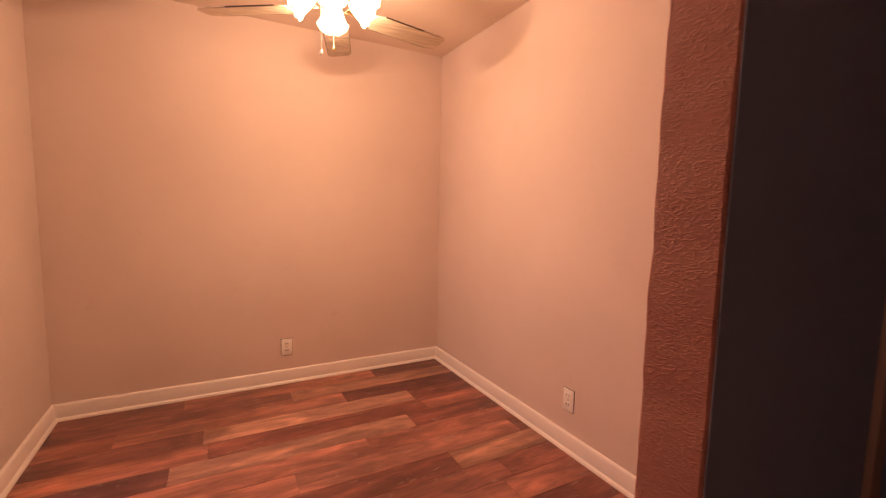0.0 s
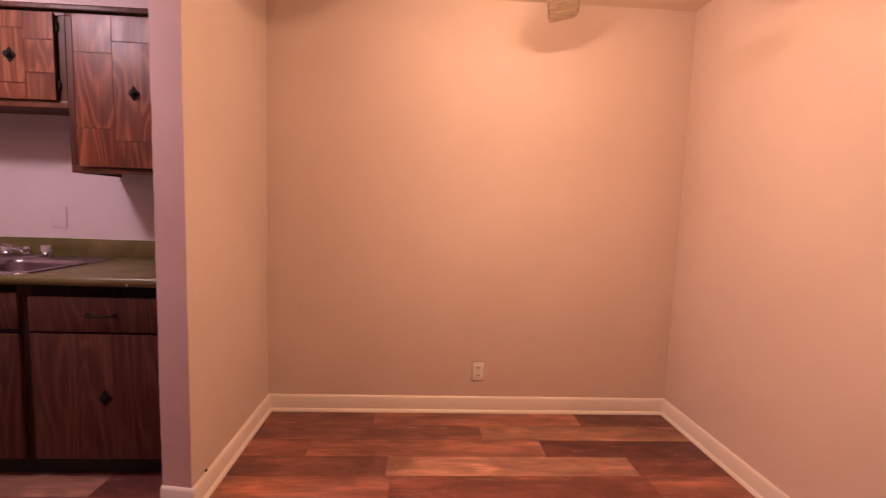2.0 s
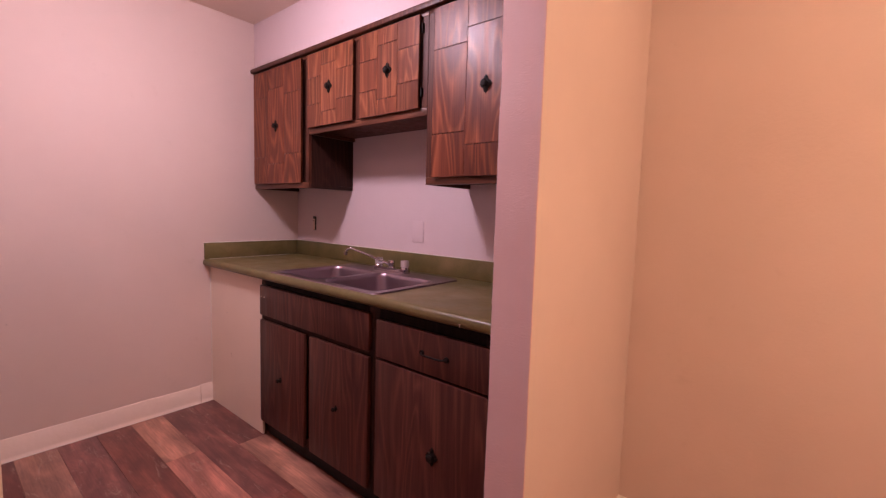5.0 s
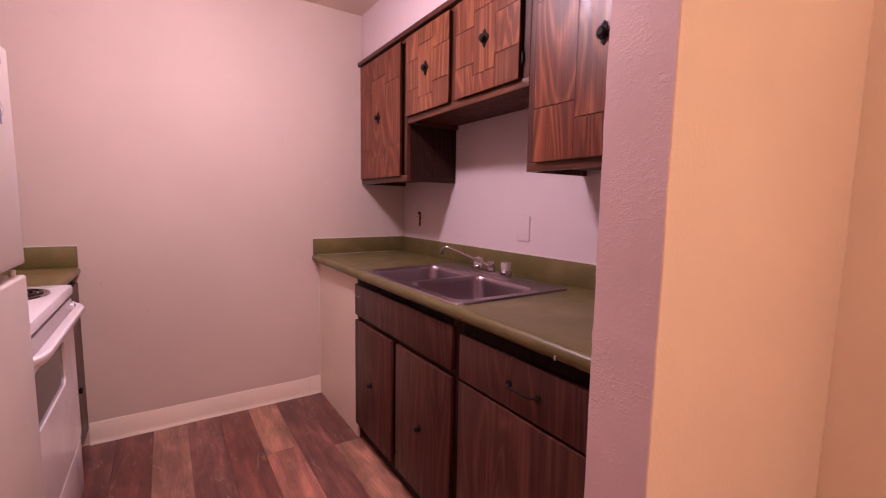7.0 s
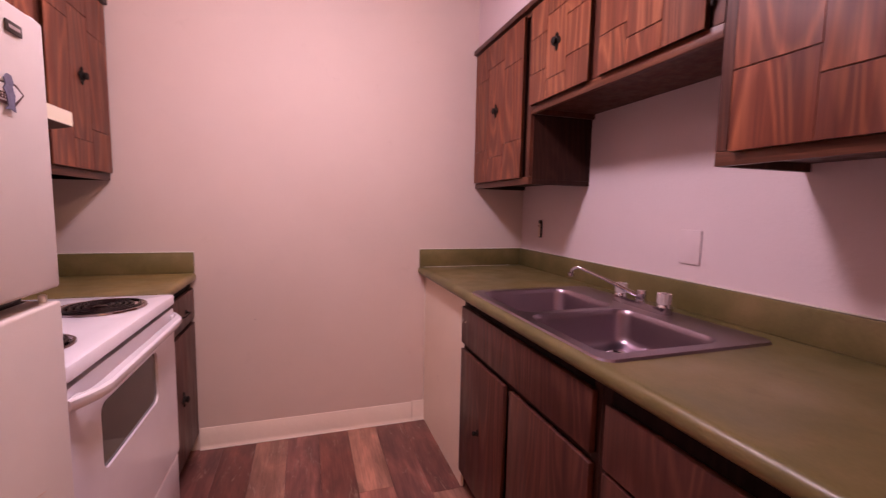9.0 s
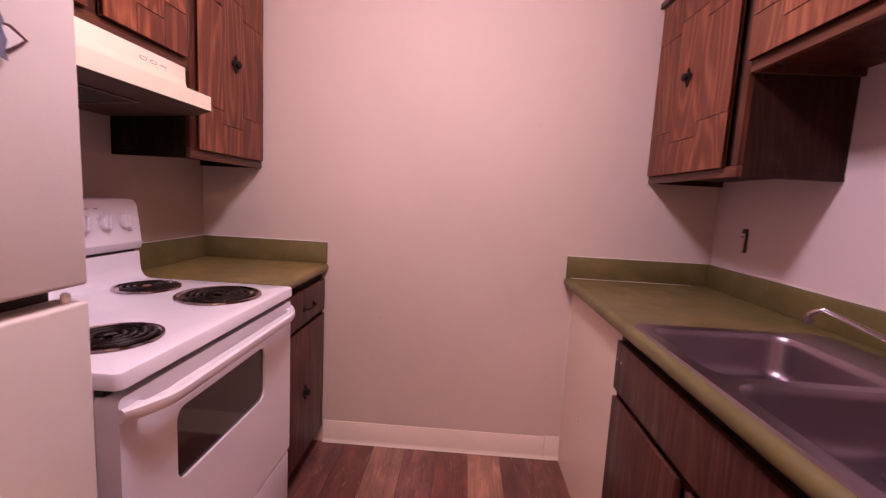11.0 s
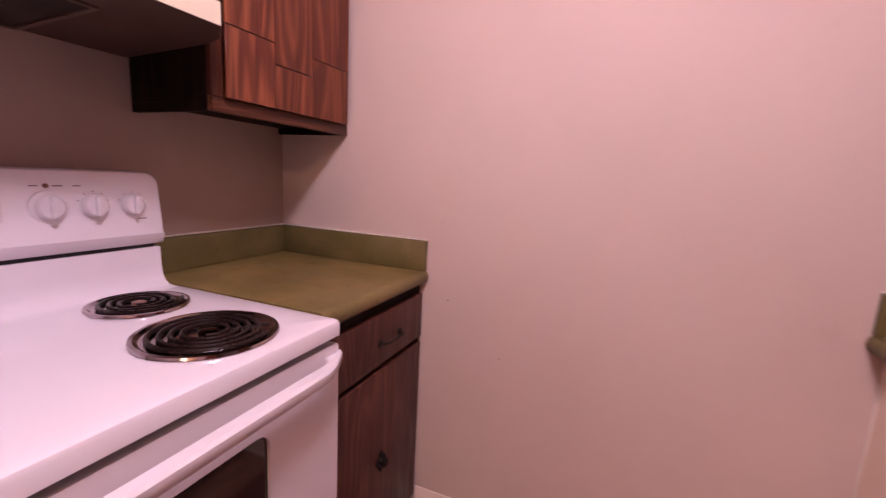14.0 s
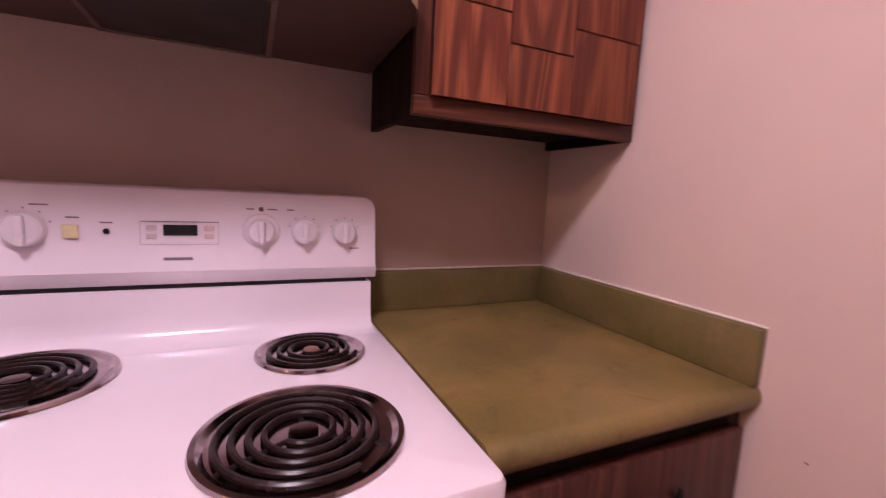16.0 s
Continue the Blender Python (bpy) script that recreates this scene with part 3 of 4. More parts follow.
def outlet(wall, at, plate_mat, body_mat, label):
    o = thing("wall_outlet", at, label, "outlet", "wall outlets")
    x, y, z = at
    # slightly larger dark plate that draws the shade of the gap around the cover
    face("gap_shade", wall, at, 0.0765, 0.1215, 0.0018, BROWN_PLASTIC, o, 0.0005)
    plate = face("cover_plate", wall, at, 0.072, 0.117, 0.006, plate_mat, o, 0.003)
    step = (0, -0.006, 0) if wall == "n" else (-0.006, 0, 0)
    for dz in (0.024, -0.024):
        p = (x + step[0], y + step[1], z + dz)
        sock = face("socket", wall, p, 0.034, 0.029, 0.003, body_mat, plate, 0.002)
        for s in (-0.007, 0.007):
            q = (p[0] + step[0] * 0.5 + (s if wall == "n" else 0), p[1] + step[1] * 0.5 + (0 if wall == "n" else s), p[2] + 0.003)
            face("slot", wall, q, 0.0046, 0.013, 0.0006, VOID, sock, 0)
    p = (x + step[0], y + step[1], z)
    face("screw", wall, p, 0.006, 0.006, 0.001, CHROME, plate, 0.0005)


outlet("n", (-0.478, Y_NOOK, 0.258), PLASTIC, PLASTIC, "white duplex wall outlet above the baseboard")
outlet("e", (X_EAST, 2.97, 0.272), PLASTIC, PLASTIC, "white duplex wall outlet above the baseboard")


def framed_outlet(x, z):
    o = thing("wall_outlet", (x, Y_NORTH, z), "dark brown framed outlet with tan insert over the counter", "outlet", "wall outlets")
    plate = face("cover_plate", "n", (x, Y_NORTH, z), 0.064, 0.106, 0.009, BROWN_PLASTIC, o, 0.004)
    insert = face("insert", "n", (x - 0.004, Y_NORTH - 0.009, z + 0.005), 0.034, 0.064, 0.003, TAN_PLASTIC, plate, 0.001)
    for dz in (0.016, -0.012):
        face("slot", "n", (x - 0.004, Y_NORTH - 0.012, z + dz), 0.010, 0.003, 0.0006, RUST, insert, 0)


framed_outlet(-2.207, 1.123)


def brown_switch():
    s = thing("wall_switch", (-3.866, Y_NORTH, 1.142), "small dark brown switch above the counter", "switch")
    plate = face("cover_plate", "n", (-3.856, Y_NORTH, 1.142), 0.028, 0.098, 0.009, BROWN_PLASTIC, s, 0.008)
    insert = face("insert", "n", (-3.857, Y_NORTH - 0.009, 1.134), 0.020, 0.076, 0.003, IVORY, plate, 0.001)
    face("toggle", "n", (-3.857, Y_NORTH - 0.012, 1.158), 0.012, 0.006, 0.004, RUST, insert, 0.001)


brown_switch()


def blank_plate():
    s = thing("blank_plate", (-2.875, Y_NORTH, 1.132), "painted-over blank cover plate above the sink", "cover plate")
    face("cover_plate", "n", (-2.875, Y_NORTH, 1.132), 0.082, 0.118, 0.006, SINK_WALL, s, 0.002)


blank_plate()


# ---- cabinets ----
def rosette(at, out, parent, size=1.0):
    """A black iron knob on a lobed and scalloped diamond back plate; out: the way it faces along y."""
    x, y, z = at
    axis = "y" if out > 0 else "-y"
    pts = []
    for i in range(64):
        a = 2 * math.pi * i / 64
        r = size * (0.0245 + 0.0055 * math.cos(4 * a) + 0.0014 * math.cos(16 * a))
        pts.append((x + r * 0.88 * math.cos(a), z + r * 1.12 * math.sin(a)))
    plate = part("back_plate", extrude(pts, 1, min(y, y + out * 0.0035), max(y, y + out * 0.0035)), IRON, parent, "black iron rosette")
    beads = bmesh.new()
    for k in range(8):
        a = math.pi * k / 4
        r = size * (0.0225 if k % 2 == 0 else 0.0155)
        lathe([(0.0042 * size, 0.003), (0.0034 * size, 0.006), (0.0, 0.007)], (x + r * 0.88 * math.cos(a), y, z + r * 1.12 * math.sin(a)), 8, axis, beads)
    part("beading", beads, IRON, plate)
    q = size ** 0.5
    part("knob", lathe([(0.011 * q, 0.003), (0.009 * q, 0.009), (0.013 * q, 0.013), (0.015 * q, 0.018), (0.010 * q, 0.0225), (0.0, 0.0235)], (x, y, z), 18, axis), IRON, plate)


def bar_pull(x, z, y, out, parent, w=0.112):
    pts = []
    for i in range(13):
        u = i / 12
        pts.append((x - w / 2 + w * u, y + out * (0.004 + 0.017 * min(1.0, 7 * min(u, 1 - u)) ** 0.6), z))
    pull = part("bar_pull", sweep(pts, 0.0036), IRON, parent, "black iron bar pull")
    for s in (-1, 1):
        part("pull_foot", lathe([(0.011, 0.0), (0.010, 0.004), (0.0, 0.006)], (x + s * w / 2, y, z), 12, "y" if out > 0 else "-y"), IRON, pull)


def grooved_door(x0, x1, z0, z1, y, out, parent, cols, cuts, mat=CABINET):
    """A slab door cut into raised panels: columns by grooves along the grain, each cut across at its own heights."""
    t = 0.016
    ya, yb = sorted((y, y + out * (t - 0.003)))
    door = part("door", box(x0, x1, ya, yb, z0, z1, 0.001, 1), CABINET_DARK, parent, "walnut laminate door with routed grooves")
    edges = [x0] + [x0 + (x1 - x0) * c for c in cols] + [x1]
    for k, (a, b) in enumerate(zip(edges, edges[1:])):
        zs = [z0] + [z0 + (z1 - z0) * c for c in cuts[k]] + [z1]
        for p, q in zip(zs, zs[1:]):
            ga, gb = (0.0 if a == x0 else 0.0004), (0.0 if b == x1 else 0.0004)
            ha, hb = (0.0 if p == z0 else 0.0016), (0.0 if q == z1 else 0.0016)
            y1, y2 = sorted((y + out * 0.004, y + out * t))
            part("panel", box(a + ga, b - gb, y1, y2, p + ha, q - hb, 0.0008, 1), mat, door)
    rosette(((x0 + x1) / 2, y + out * t, (z0 + z1) / 2), out, door)
    return door


def plain_door(x0, x1, z0, z1, y, out, parent, knob=1.0, name="door", mat=None):
    t = 0.019
    ya, yb = sorted((y, y + out * t))
    door = part(name, box(x0, x1, ya, yb, z0, z1, 0.004, 2), mat or CABINET_BASE, parent)
    if knob:
        rosette(((x0 + x1) / 2, y + out * t, (z0 + z1) / 2), out, door, knob)
    return door


def hinge(x, y, z, parent):
    part("hinge", box(x - 0.004, x + 0.004, y - 0.012, y, z - 0.020, z + 0.020, 0.003), IRON, parent, "black surface hinge")


THIRDS = (0.32, 0.66)
TALL_CUTS = ((0.24, 0.77), (0.175, 0.825), (0.25, 0.755))
SHORT_CUTS = ((0.31, 0.672), (0.185, 0.81), (0.31, 0.688))


def wall_cabinet(x0, x1, y_back, y_front, z0, label, side=CABINET_DARK):
    """A hollow-looking carcass with a face frame; returns the thing and the way it faces."""
    out = 1 if y_front > y_back else -1
    cab = thing("wall_cabinet", ((x0 + x1) / 2, y_back, z0), label, "cabinet", "wall cabinets")
    ya, yb = sorted((y_back, y_front - out * 0.019))
    body = bmesh.new()
    box(x0, x1, ya, yb, z0 + 0.022, 2.104, 0.001, 1, body)
    for a, b in ((x0, x0 + 0.016), (x1 - 0.016, x1)):
        box(a, b, ya, yb, z0, z0 + 0.022, 0.001, 1, body)
    part("carcass", body, side, cab)
    fa, fb = sorted((y_front - out * 0.019, y_front - out * 0.001))
    part("bottom_rail", box(x0, x1, fa, fb, z0, z0 + 0.034, 0.002), CABINET_RAIL, cab)
    part("top_rail", box(x0, x1, fa, fb, 2.085, 2.104, 0.002), CABINET_RAIL, cab)
    for a, b in ((x0, x0 + 0.03), (x1 - 0.03, x1)):
        part("stile", box(a, b, fa, fb, z0 + 0.0345, 2.0845, 0.001, 1), CABINET_DARK, cab)
    return cab, out


Y_UP = 4.125
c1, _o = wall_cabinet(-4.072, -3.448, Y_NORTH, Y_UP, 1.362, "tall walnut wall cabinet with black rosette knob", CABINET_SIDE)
grooved_door(-4.050, -3.505, 1.392, 2.092, Y_UP, -1, c1, THIRDS, TALL_CUTS)
c2, _o = wall_cabinet(-3.446, -2.548, Y_NORTH, Y_UP, 1.664, "short double walnut wall cabinet over the sink")
grooved_door(-3.436, -3.040, 1.696, 2.092, Y_UP, -1, c2, THIRDS, SHORT_CUTS, CABINET_LIGHT)
grooved_door(-2.984, -2.588, 1.696, 2.092, Y_UP, -1, c2, THIRDS, SHORT_CUTS, CABINET_LIGHT)
part("mullion", box(-3.034, -2.990, Y_UP + 0.001, Y_UP + 0.019, 1.6985, 2.0845, 0.001, 1), CABINET_DARK, c2)
hinge(-2.577, Y_UP + 0.001, 2.035, c2)
hinge(-2.577, Y_UP + 0.001, 1.765, c2)
c4, _o = wall_cabinet(-2.546, X_PART_W - 0.001, Y_NORTH, Y_UP, 1.362, "tall walnut wall cabinet beside the partition")
grooved_door(-2.502, -1.960, 1.392, 2.092, Y_UP, -1, c4, (0.323, 0.677), ((0.258, 0.755), (0.18, 0.832), (0.258, 0.755)))
part("filler_strip", box(-1.966, -1.8875, Y_UP + 0.001, Y_UP + 0.019, 1.3965, 2.0845, 0.001, 1), CABINET_DARK, c4)
structure("cabinet_trim_north", box(X_WEST, X_PART_W, 4.100, 4.127, 2.1045, 2.130, 0.004), CABINET_DARK, "dark wooden strip along the cabinet tops")

Y_DN = 2.345
s1, _o = wall_cabinet(-4.072, -3.552, Y_SOUTH, Y_DN, 1.343, "tall walnut wall cabinet beside the range hood", NEAR_BLACK)
grooved_door(-4.050, -3.578, 1.376, 2.092, Y_DN, 1, s1, (0.365, 0.68), ((0.228, 0.765), (0.155, 0.835), (0.228, 0.755)))
s2, _o = wall_cabinet(-3.550, -2.786, Y_SOUTH, Y_DN, 1.632, "short double walnut wall cabinet over the range hood")
grooved_door(-3.520, -3.190, 1.668, 2.092, Y_DN, 1, s2, THIRDS, SHORT_CUTS)
grooved_door(-3.146, -2.816, 1.668, 2.092, Y_DN, 1, s2, THIRDS, SHORT_CUTS)
part("mullion", box(-3.186, -3.150, Y_DN - 0.019, Y_DN - 0.001, 1.6665, 2.0845, 0.001, 1), CABINET_DARK, s2)
structure("cabinet_trim_south", box(X_WEST, -2.786, 2.344, 2.368, 2.1045, 2.130, 0.004), CABINET_DARK, "dark wooden strip along the cabinet tops")


def base_cabinet(x0, x1, y_back, y_front, label):
    out = 1 if y_front > y_back else -1
    cab = thing("base_cabinet", ((x0 + x1) / 2, y_back, 0), label, "cabinet", "base cabinets")
    ya, yb = sorted((y_back, y_front - out * 0.019))
    part("carcass", box(x0, x1, ya, yb, 0.088, 0.70, 0.001, 1), CABINET_DARK, cab)
    fa, fb = sorted((y_front - out * 0.019, y_front))
    for name, a, b, c, d in (("stile", x0, x0 + 0.03, 0.088, 0.868), ("stile", x1 - 0.03, x1, 0.088, 0.868), ("top_rail", x0 + 0.0305, x1 - 0.0305, 0.80, 0.868), ("drawer_rail", x0 + 0.0305, x1 - 0.0305, 0.63, 0.70), ("bottom_rail", x0 + 0.0305, x1 - 0.0305, 0.088, 0.13)):
        # top rail near black: shade under the counter edge put into its colour
        part(name, box(a, b, fa, fb, c, d, 0.001, 1), NEAR_BLACK if name == "top_rail" else CABINET_SIDE, cab)
    ka, kb = sorted((y_back, y_front - out * 0.03))
    part("kick_board", box(x0, x1, ka, kb, 0, 0.0875), VOID, cab, "black recessed kick board")
    for a, b in ((x0, x0 + 0.016), (x1 - 0.016, x1)):
        part("side", box(a, b, ya, yb, 0.7005, 0.868), CABINET_DARK, cab)
    return cab


Y_BN = 3.835
b1 = base_cabinet(-3.434, -2.538, Y_NORTH, Y_BN, "dark walnut sink base cabinet with two doors")
drawer = plain_door(-3.424, -2.553, 0.676, 0.834, Y_BN, -1, b1, 0, "false_drawer_front")
for x in (-3.408, -3.376):
    part("screw_hole", lathe([(0.004, 0.0), (0.003, 0.0012), (0.0, 0.0013)], (x, Y_BN - 0.019, 0.775), 10, "-y"), CAULK, drawer)
plain_door(-3.424, -3.012, 0.094, 0.650, Y_BN, -1, b1, 0.42)
plain_door(-2.968, -2.553, 0.094, 0.652, Y_BN, -1, b1, 0.42)
b2 = base_cabinet(-2.536, X_PART_W - 0.001, Y_NORTH, Y_BN, "dark walnut base cabinet with drawer and door")
dr = plain_door(-2.508, -1.90, 0.668, 0.820, Y_BN, -1, b2, 0, "drawer_front")
bar_pull(-2.208, 0.742, Y_BN - 0.019, -1, dr)
plain_door(-2.508, -1.90, 0.094, 0.658, Y_BN, -1, b2)
fill = thing("filler_panel", (-3.76, Y_BN, 0), "cream painted panel closing the space under the counter", "panel")
part("board", box(X_WEST + 0.001, -3.4345, Y_BN, Y_BN + 0.012, 0, 0.868, 0.001, 1), PANEL, fill)
part("corner_caulk", box(X_WEST + 0.001, X_WEST + 0.006, Y_BN - 0.004, Y_BN - 0.0002, 0.119, 0.866, 0.001, 1), CAULK, fill, "cracked caulk in the corner")
for px, pz in ((-3.803, 0.369), (-3.796, 0.352), (-3.853, 0.607)):
    part("nick", lathe([(0.0028, 0.0), (0.0022, 0.0006), (0.0, 0.0008)], (px, Y_BN, pz), 8, "-y"), RUST, fill, "small rusty nail hole")

Y_BS = 2.642
b3 = base_cabinet(X_WEST + 0.001, -3.548, Y_SOUTH, Y_BS, "narrow dark walnut base cabinet beside the stove")
dr = plain_door(-4.06, -3.572, 0.690, 0.838, Y_BS, 1, b3, 0, "drawer_front")
bar_pull(-3.85, 0.756, Y_BS + 0.019, 1, dr)
plain_door(-4.06, -3.572, 0.094, 0.672, Y_BS, 1, b3)


# ---- counters ----
def counter_profile(y_front, y_back, out):
    """Outline in y and z of a post-formed top with rolled front; out: the way the front faces."""
    pts = [(y_back, 0.870), (y_front - out * 0.035, 0.870)]
    for i in range(9):
        a = radians(-90 + 180 * i / 8)
        pts.append((y_front - out * 0.021 + out * 0.021 * math.cos(a), 0.891 + 0.021 * math.sin(a) * 1.05))
    pts += [(y_front - out * 0.06, 0.9115), (y_back, 0.9115)]
    return pts


def splash_bar(x0, x1, y0, y1, bm=None):
    return box(x0, x1, y0, y1, 0.9115, 1.012, 0.004, 2, bm)


north = thing("counter", (-2.95, 4.1, 0.87), "worn olive green laminate counter with rolled edge", "counter", "counters")
top = bmesh.new()
full = counter_profile(3.790, Y_NORTH - 0.001, -1)
extrude(full, 0, X_WEST + 0.001, -3.318, top)
extrude(full, 0, -2.532, X_PART_W - 0.001, top)
extrude(counter_profile(3.790, 3.838, -1), 0, -3.318, -2.532, top)
box(-3.318, -2.532, 4.345, Y_NORTH - 0.001, 0.870, 0.9115, 0, 1, top)
bmesh.ops.remove_doubles(top, verts=top.verts, dist=0.0004)
part("worktop", top, COUNTER, north)
part("backsplash", splash_bar(X_WEST + 0.001, X_PART_W - 0.001, Y_NORTH - 0.020, Y_NORTH - 0.001), COUNTER, north)
part("end_splash", splash_bar(X_WEST + 0.001, X_WEST + 0.020, 3.797, Y_NORTH - 0.0205), COUNTER, north)
caulk = bmesh.new()
box(X_WEST + 0.0005, X_PART_W - 0.001, Y_NORTH - 0.006, Y_NORTH - 0.0005, 1.0122, 1.0165, 0.001, 1, caulk)
box(X_WEST + 0.0005, X_WEST + 0.006, 3.797, Y_NORTH - 0.0065, 1.0122, 1.0165, 0.001, 1, caulk)
box(X_WEST + 0.0205, X_WEST + 0.0225, 3.815, 4.36, 0.9118, 0.9138, 0.0005, 1, caulk)
part("caulk_line", caulk, CAULK, north)

south = thing("counter", (-3.8, 2.35, 0.87), "worn olive green laminate counter beside the stove", "counter", "counters")
part("worktop", extrude(counter_profile(2.672, Y_SOUTH + 0.001, 1), 0, X_WEST + 0.001, -3.547), COUNTER_WORN, south)
part("backsplash", splash_bar(X_WEST + 0.001, -3.547, Y_SOUTH + 0.001, Y_SOUTH + 0.020), COUNTER, south)
part("end_splash", splash_bar(X_WEST + 0.001, X_WEST + 0.020, Y_SOUTH + 0.0205, 2.666), COUNTER, south)
caulk = bmesh.new()
box(X_WEST + 0.0005, -3.547, Y_SOUTH + 0.0005, Y_SOUTH + 0.006, 1.0122, 1.0165, 0.001, 1, caulk)
box(X_WEST + 0.0005, X_WEST + 0.006, Y_SOUTH + 0.0065, 2.666, 1.0122, 1.0165, 0.001, 1, caulk)
part("caulk_line", caulk, CAULK, south)

stains = thing("counter_stain", (-3.8, 2.4, 0.9117), "small brown burn spots on the green counter", "stain")
spots = random.Random(5)
for k in range(5):
    sx, sy, sr = -3.98 + 0.36 * spots.random(), 2.20 + 0.36 * spots.random(), 0.0018 + 0.0026 * spots.random()
    part("spot", lathe([(sr, 0.9117), (sr * 0.8, 0.9120), (0.0, 0.9121)], (sx, sy, 0), 10), RUST, stains)


part("edge_chip", box(-2.083, -2.078, 3.7885, 3.7905, 0.874, 0.886, 0.0008, 1), IVORY, north, "pale chip in the rolled edge")


# ---- sink and faucet ----
def loop_faces(bm, a, b):
    n = len(a)
    for i in range(n):
        bm.faces.new((a[i], a[(i + 1) % n], b[(i + 1) % n], b[i]))


def sink():
    x0, x1, y0, y1, z = -3.326, -2.514, 3.813, 4.356, 0.9185
    s = thing("sink", ((x0 + x1) / 2, (y0 + y1) / 2, 0.75), "double-bowl stainless steel drop-in sink in the counter", "sink")
    bowls = ((-3.296, -2.952, 3.843, 4.222), (-2.924, -2.548, 3.843, 4.222))
    rim = bmesh.new()
    outer = [rim.verts.new((x, y, z)) for x, y in rounded(x0, x1, y0, y1, 0.035)]
    skirt = [rim.verts.new((x, y, 0.9117)) for x, y in rounded(x0 - 0.004, x1 + 0.004, y0 - 0.004, y1 + 0.004, 0.037)]
    edges = []
    for ring in [outer] + [[rim.verts.new((x, y, z)) for x, y in rounded(*b, 0.055)] for b in bowls]:
        edges += [rim.edges.new((ring[i], ring[(i + 1) % len(ring)])) for i in range(len(ring))]
    bmesh.ops.triangle_fill(rim, use_beauty=True, use_dissolve=False, edges=edges)
    loop_faces(rim, outer, skirt)
    deck = part("rim", rim, STEEL, s)
    for bx0, bx1, by0, by1 in bowls:
        bm = bmesh.new()
        rings = []
        for inset, h, r in ((0, z, 0.055), (0.004, z - 0.004, 0.053), (0.008, z - 0.02, 0.052), (0.013, 0.830, 0.05), (0.020, 0.812, 0.046), (0.030, 0.804, 0.042), (0.050, 0.800, 0.035)):
            rings.append([bm.verts.new((x, y, h)) for x, y in rounded(bx0 + inset, bx1 - inset, by0 + inset, by1 - inset, r)])
        for a, b in zip(rings, rings[1:]):
            loop_faces(bm, a, b)
        bm.faces.new(rings[-1])
        bowl = part("bowl", bm, STEEL, s)
        c = ((bx0 + bx1) / 2 - 0.068, (by0 + by1) / 2 + 0.075)
        drain = part("drain", lathe([(0.046, 0.8005), (0.046, 0.805), (0.038, 0.8058), (0.033, 0.8015), (0.0, 0.801)], (*c, 0), 24), CHROME, bowl)
        part("strainer", lathe([(0.031, 0.8018), (0.027, 0.806), (0.008, 0.807), (0.0, 0.812)], (*c, 0), 20), IRON, drain)


sink()


def faucet():
    x, y, z = -2.93, 4.298, 0.9187
    f = thing("faucet", (x, y, z), "low chrome faucet with two clear acrylic knobs", "faucet")
    part("base_plate", extrude(rounded(x - 0.128, x + 0.128, y - 0.026, y + 0.026, 0.025, 6), 2, z, z + 0.022), CHROME, f)
    for s in (-1, 1):
        hx = x + s * 0.100
        stem = part("stem", lathe([(0.024, z + 0.022), (0.020, z + 0.03), (0.014, z + 0.038), (0.0, z + 0.0385)], (hx, y, 0), 18), CHROME, f)
        ribs = bmesh.new()
        prof = []
        for i in range(24):
            a = 2 * math.pi * i / 24
            r = 0.0212 + (0.0010 if i % 2 else -0.0010)
            prof.append((hx + r * math.cos(a), y + r * math.sin(a)))
        extrude(prof, 2, z + 0.032, z + 0.066, ribs)
        part("acrylic_knob", ribs, ACRYLIC, stem, "clear acrylic knob")
        part("cap", lathe([(0.013, z + 0.0662), (0.012, z + 0.069), (0.0, z + 0.070)], (hx, y, 0), 14), CHROME, stem)
    part("post", lathe([(0.019, z + 0.022), (0.016, z + 0.044), (0.018, z + 0.048), (0.016, z + 0.058), (0.0, z + 0.060)], (x, y, 0), 18), CHROME, f)
    tip = Vector((-3.118, 4.150, 1.030))
    root = Vector((x, y, z + 0.034))
    pts = [root, root.lerp(tip, 0.25) + Vector((0, 0, 0.004)), root.lerp(tip, 0.55) + Vector((0, 0, 0.010)), root.lerp(tip, 0.8) + Vector((0, 0, 0.012)), tip + Vector((0.012, 0.01, 0.008)), tip, tip + Vector((-0.008, -0.006, -0.012))]
    spout = part("spout", sweep(pts, [0.0085, 0.0072, 0.006, 0.0056, 0.0056, 0.006, 0.0068], 12), CHROME, f)
    e = pts[-1]
    part("aerator", lathe([(0.0105, -0.018), (0.0115, -0.004), (0.0, 0.0)], e, 14), CHROME, spout)


faucet()


# ---- stove ----
def knob(x, y, z, r, skirt, parent):
    dial = part("dial", lathe([(r * (1.32 if skirt else 1.02), 0.0), (r * (1.30 if skirt else 1.0), 0.004), (r * 0.98, 0.006), (r * 0.92, 0.014), (r * 0.80, 0.017), (0.0, 0.018)], (x, y, z), 28, "y"), KNOB_WHITE, parent)
    part("grip", box(x - r * 0.24, x + r * 0.24, y + 0.014, y + 0.027, z - r * 0.88, z + r * 0.88, 0.005, 2), KNOB_WHITE, dial)
    marks = bmesh.new()
    for k in range(9):
        a = radians(90 + (k - 4) * 34)
        q = r * (1.22 if skirt else 1.22)
        box(x + q * math.cos(a) - 0.0012, x + q * math.cos(a) + 0.0012, y + 0.0002, y + 0.0008, z + q * math.sin(a) - 0.0012, z + q * math.sin(a) + 0.0012, 0, 1, marks)
    part("dial_marks", marks, GREY_PRINT, parent)


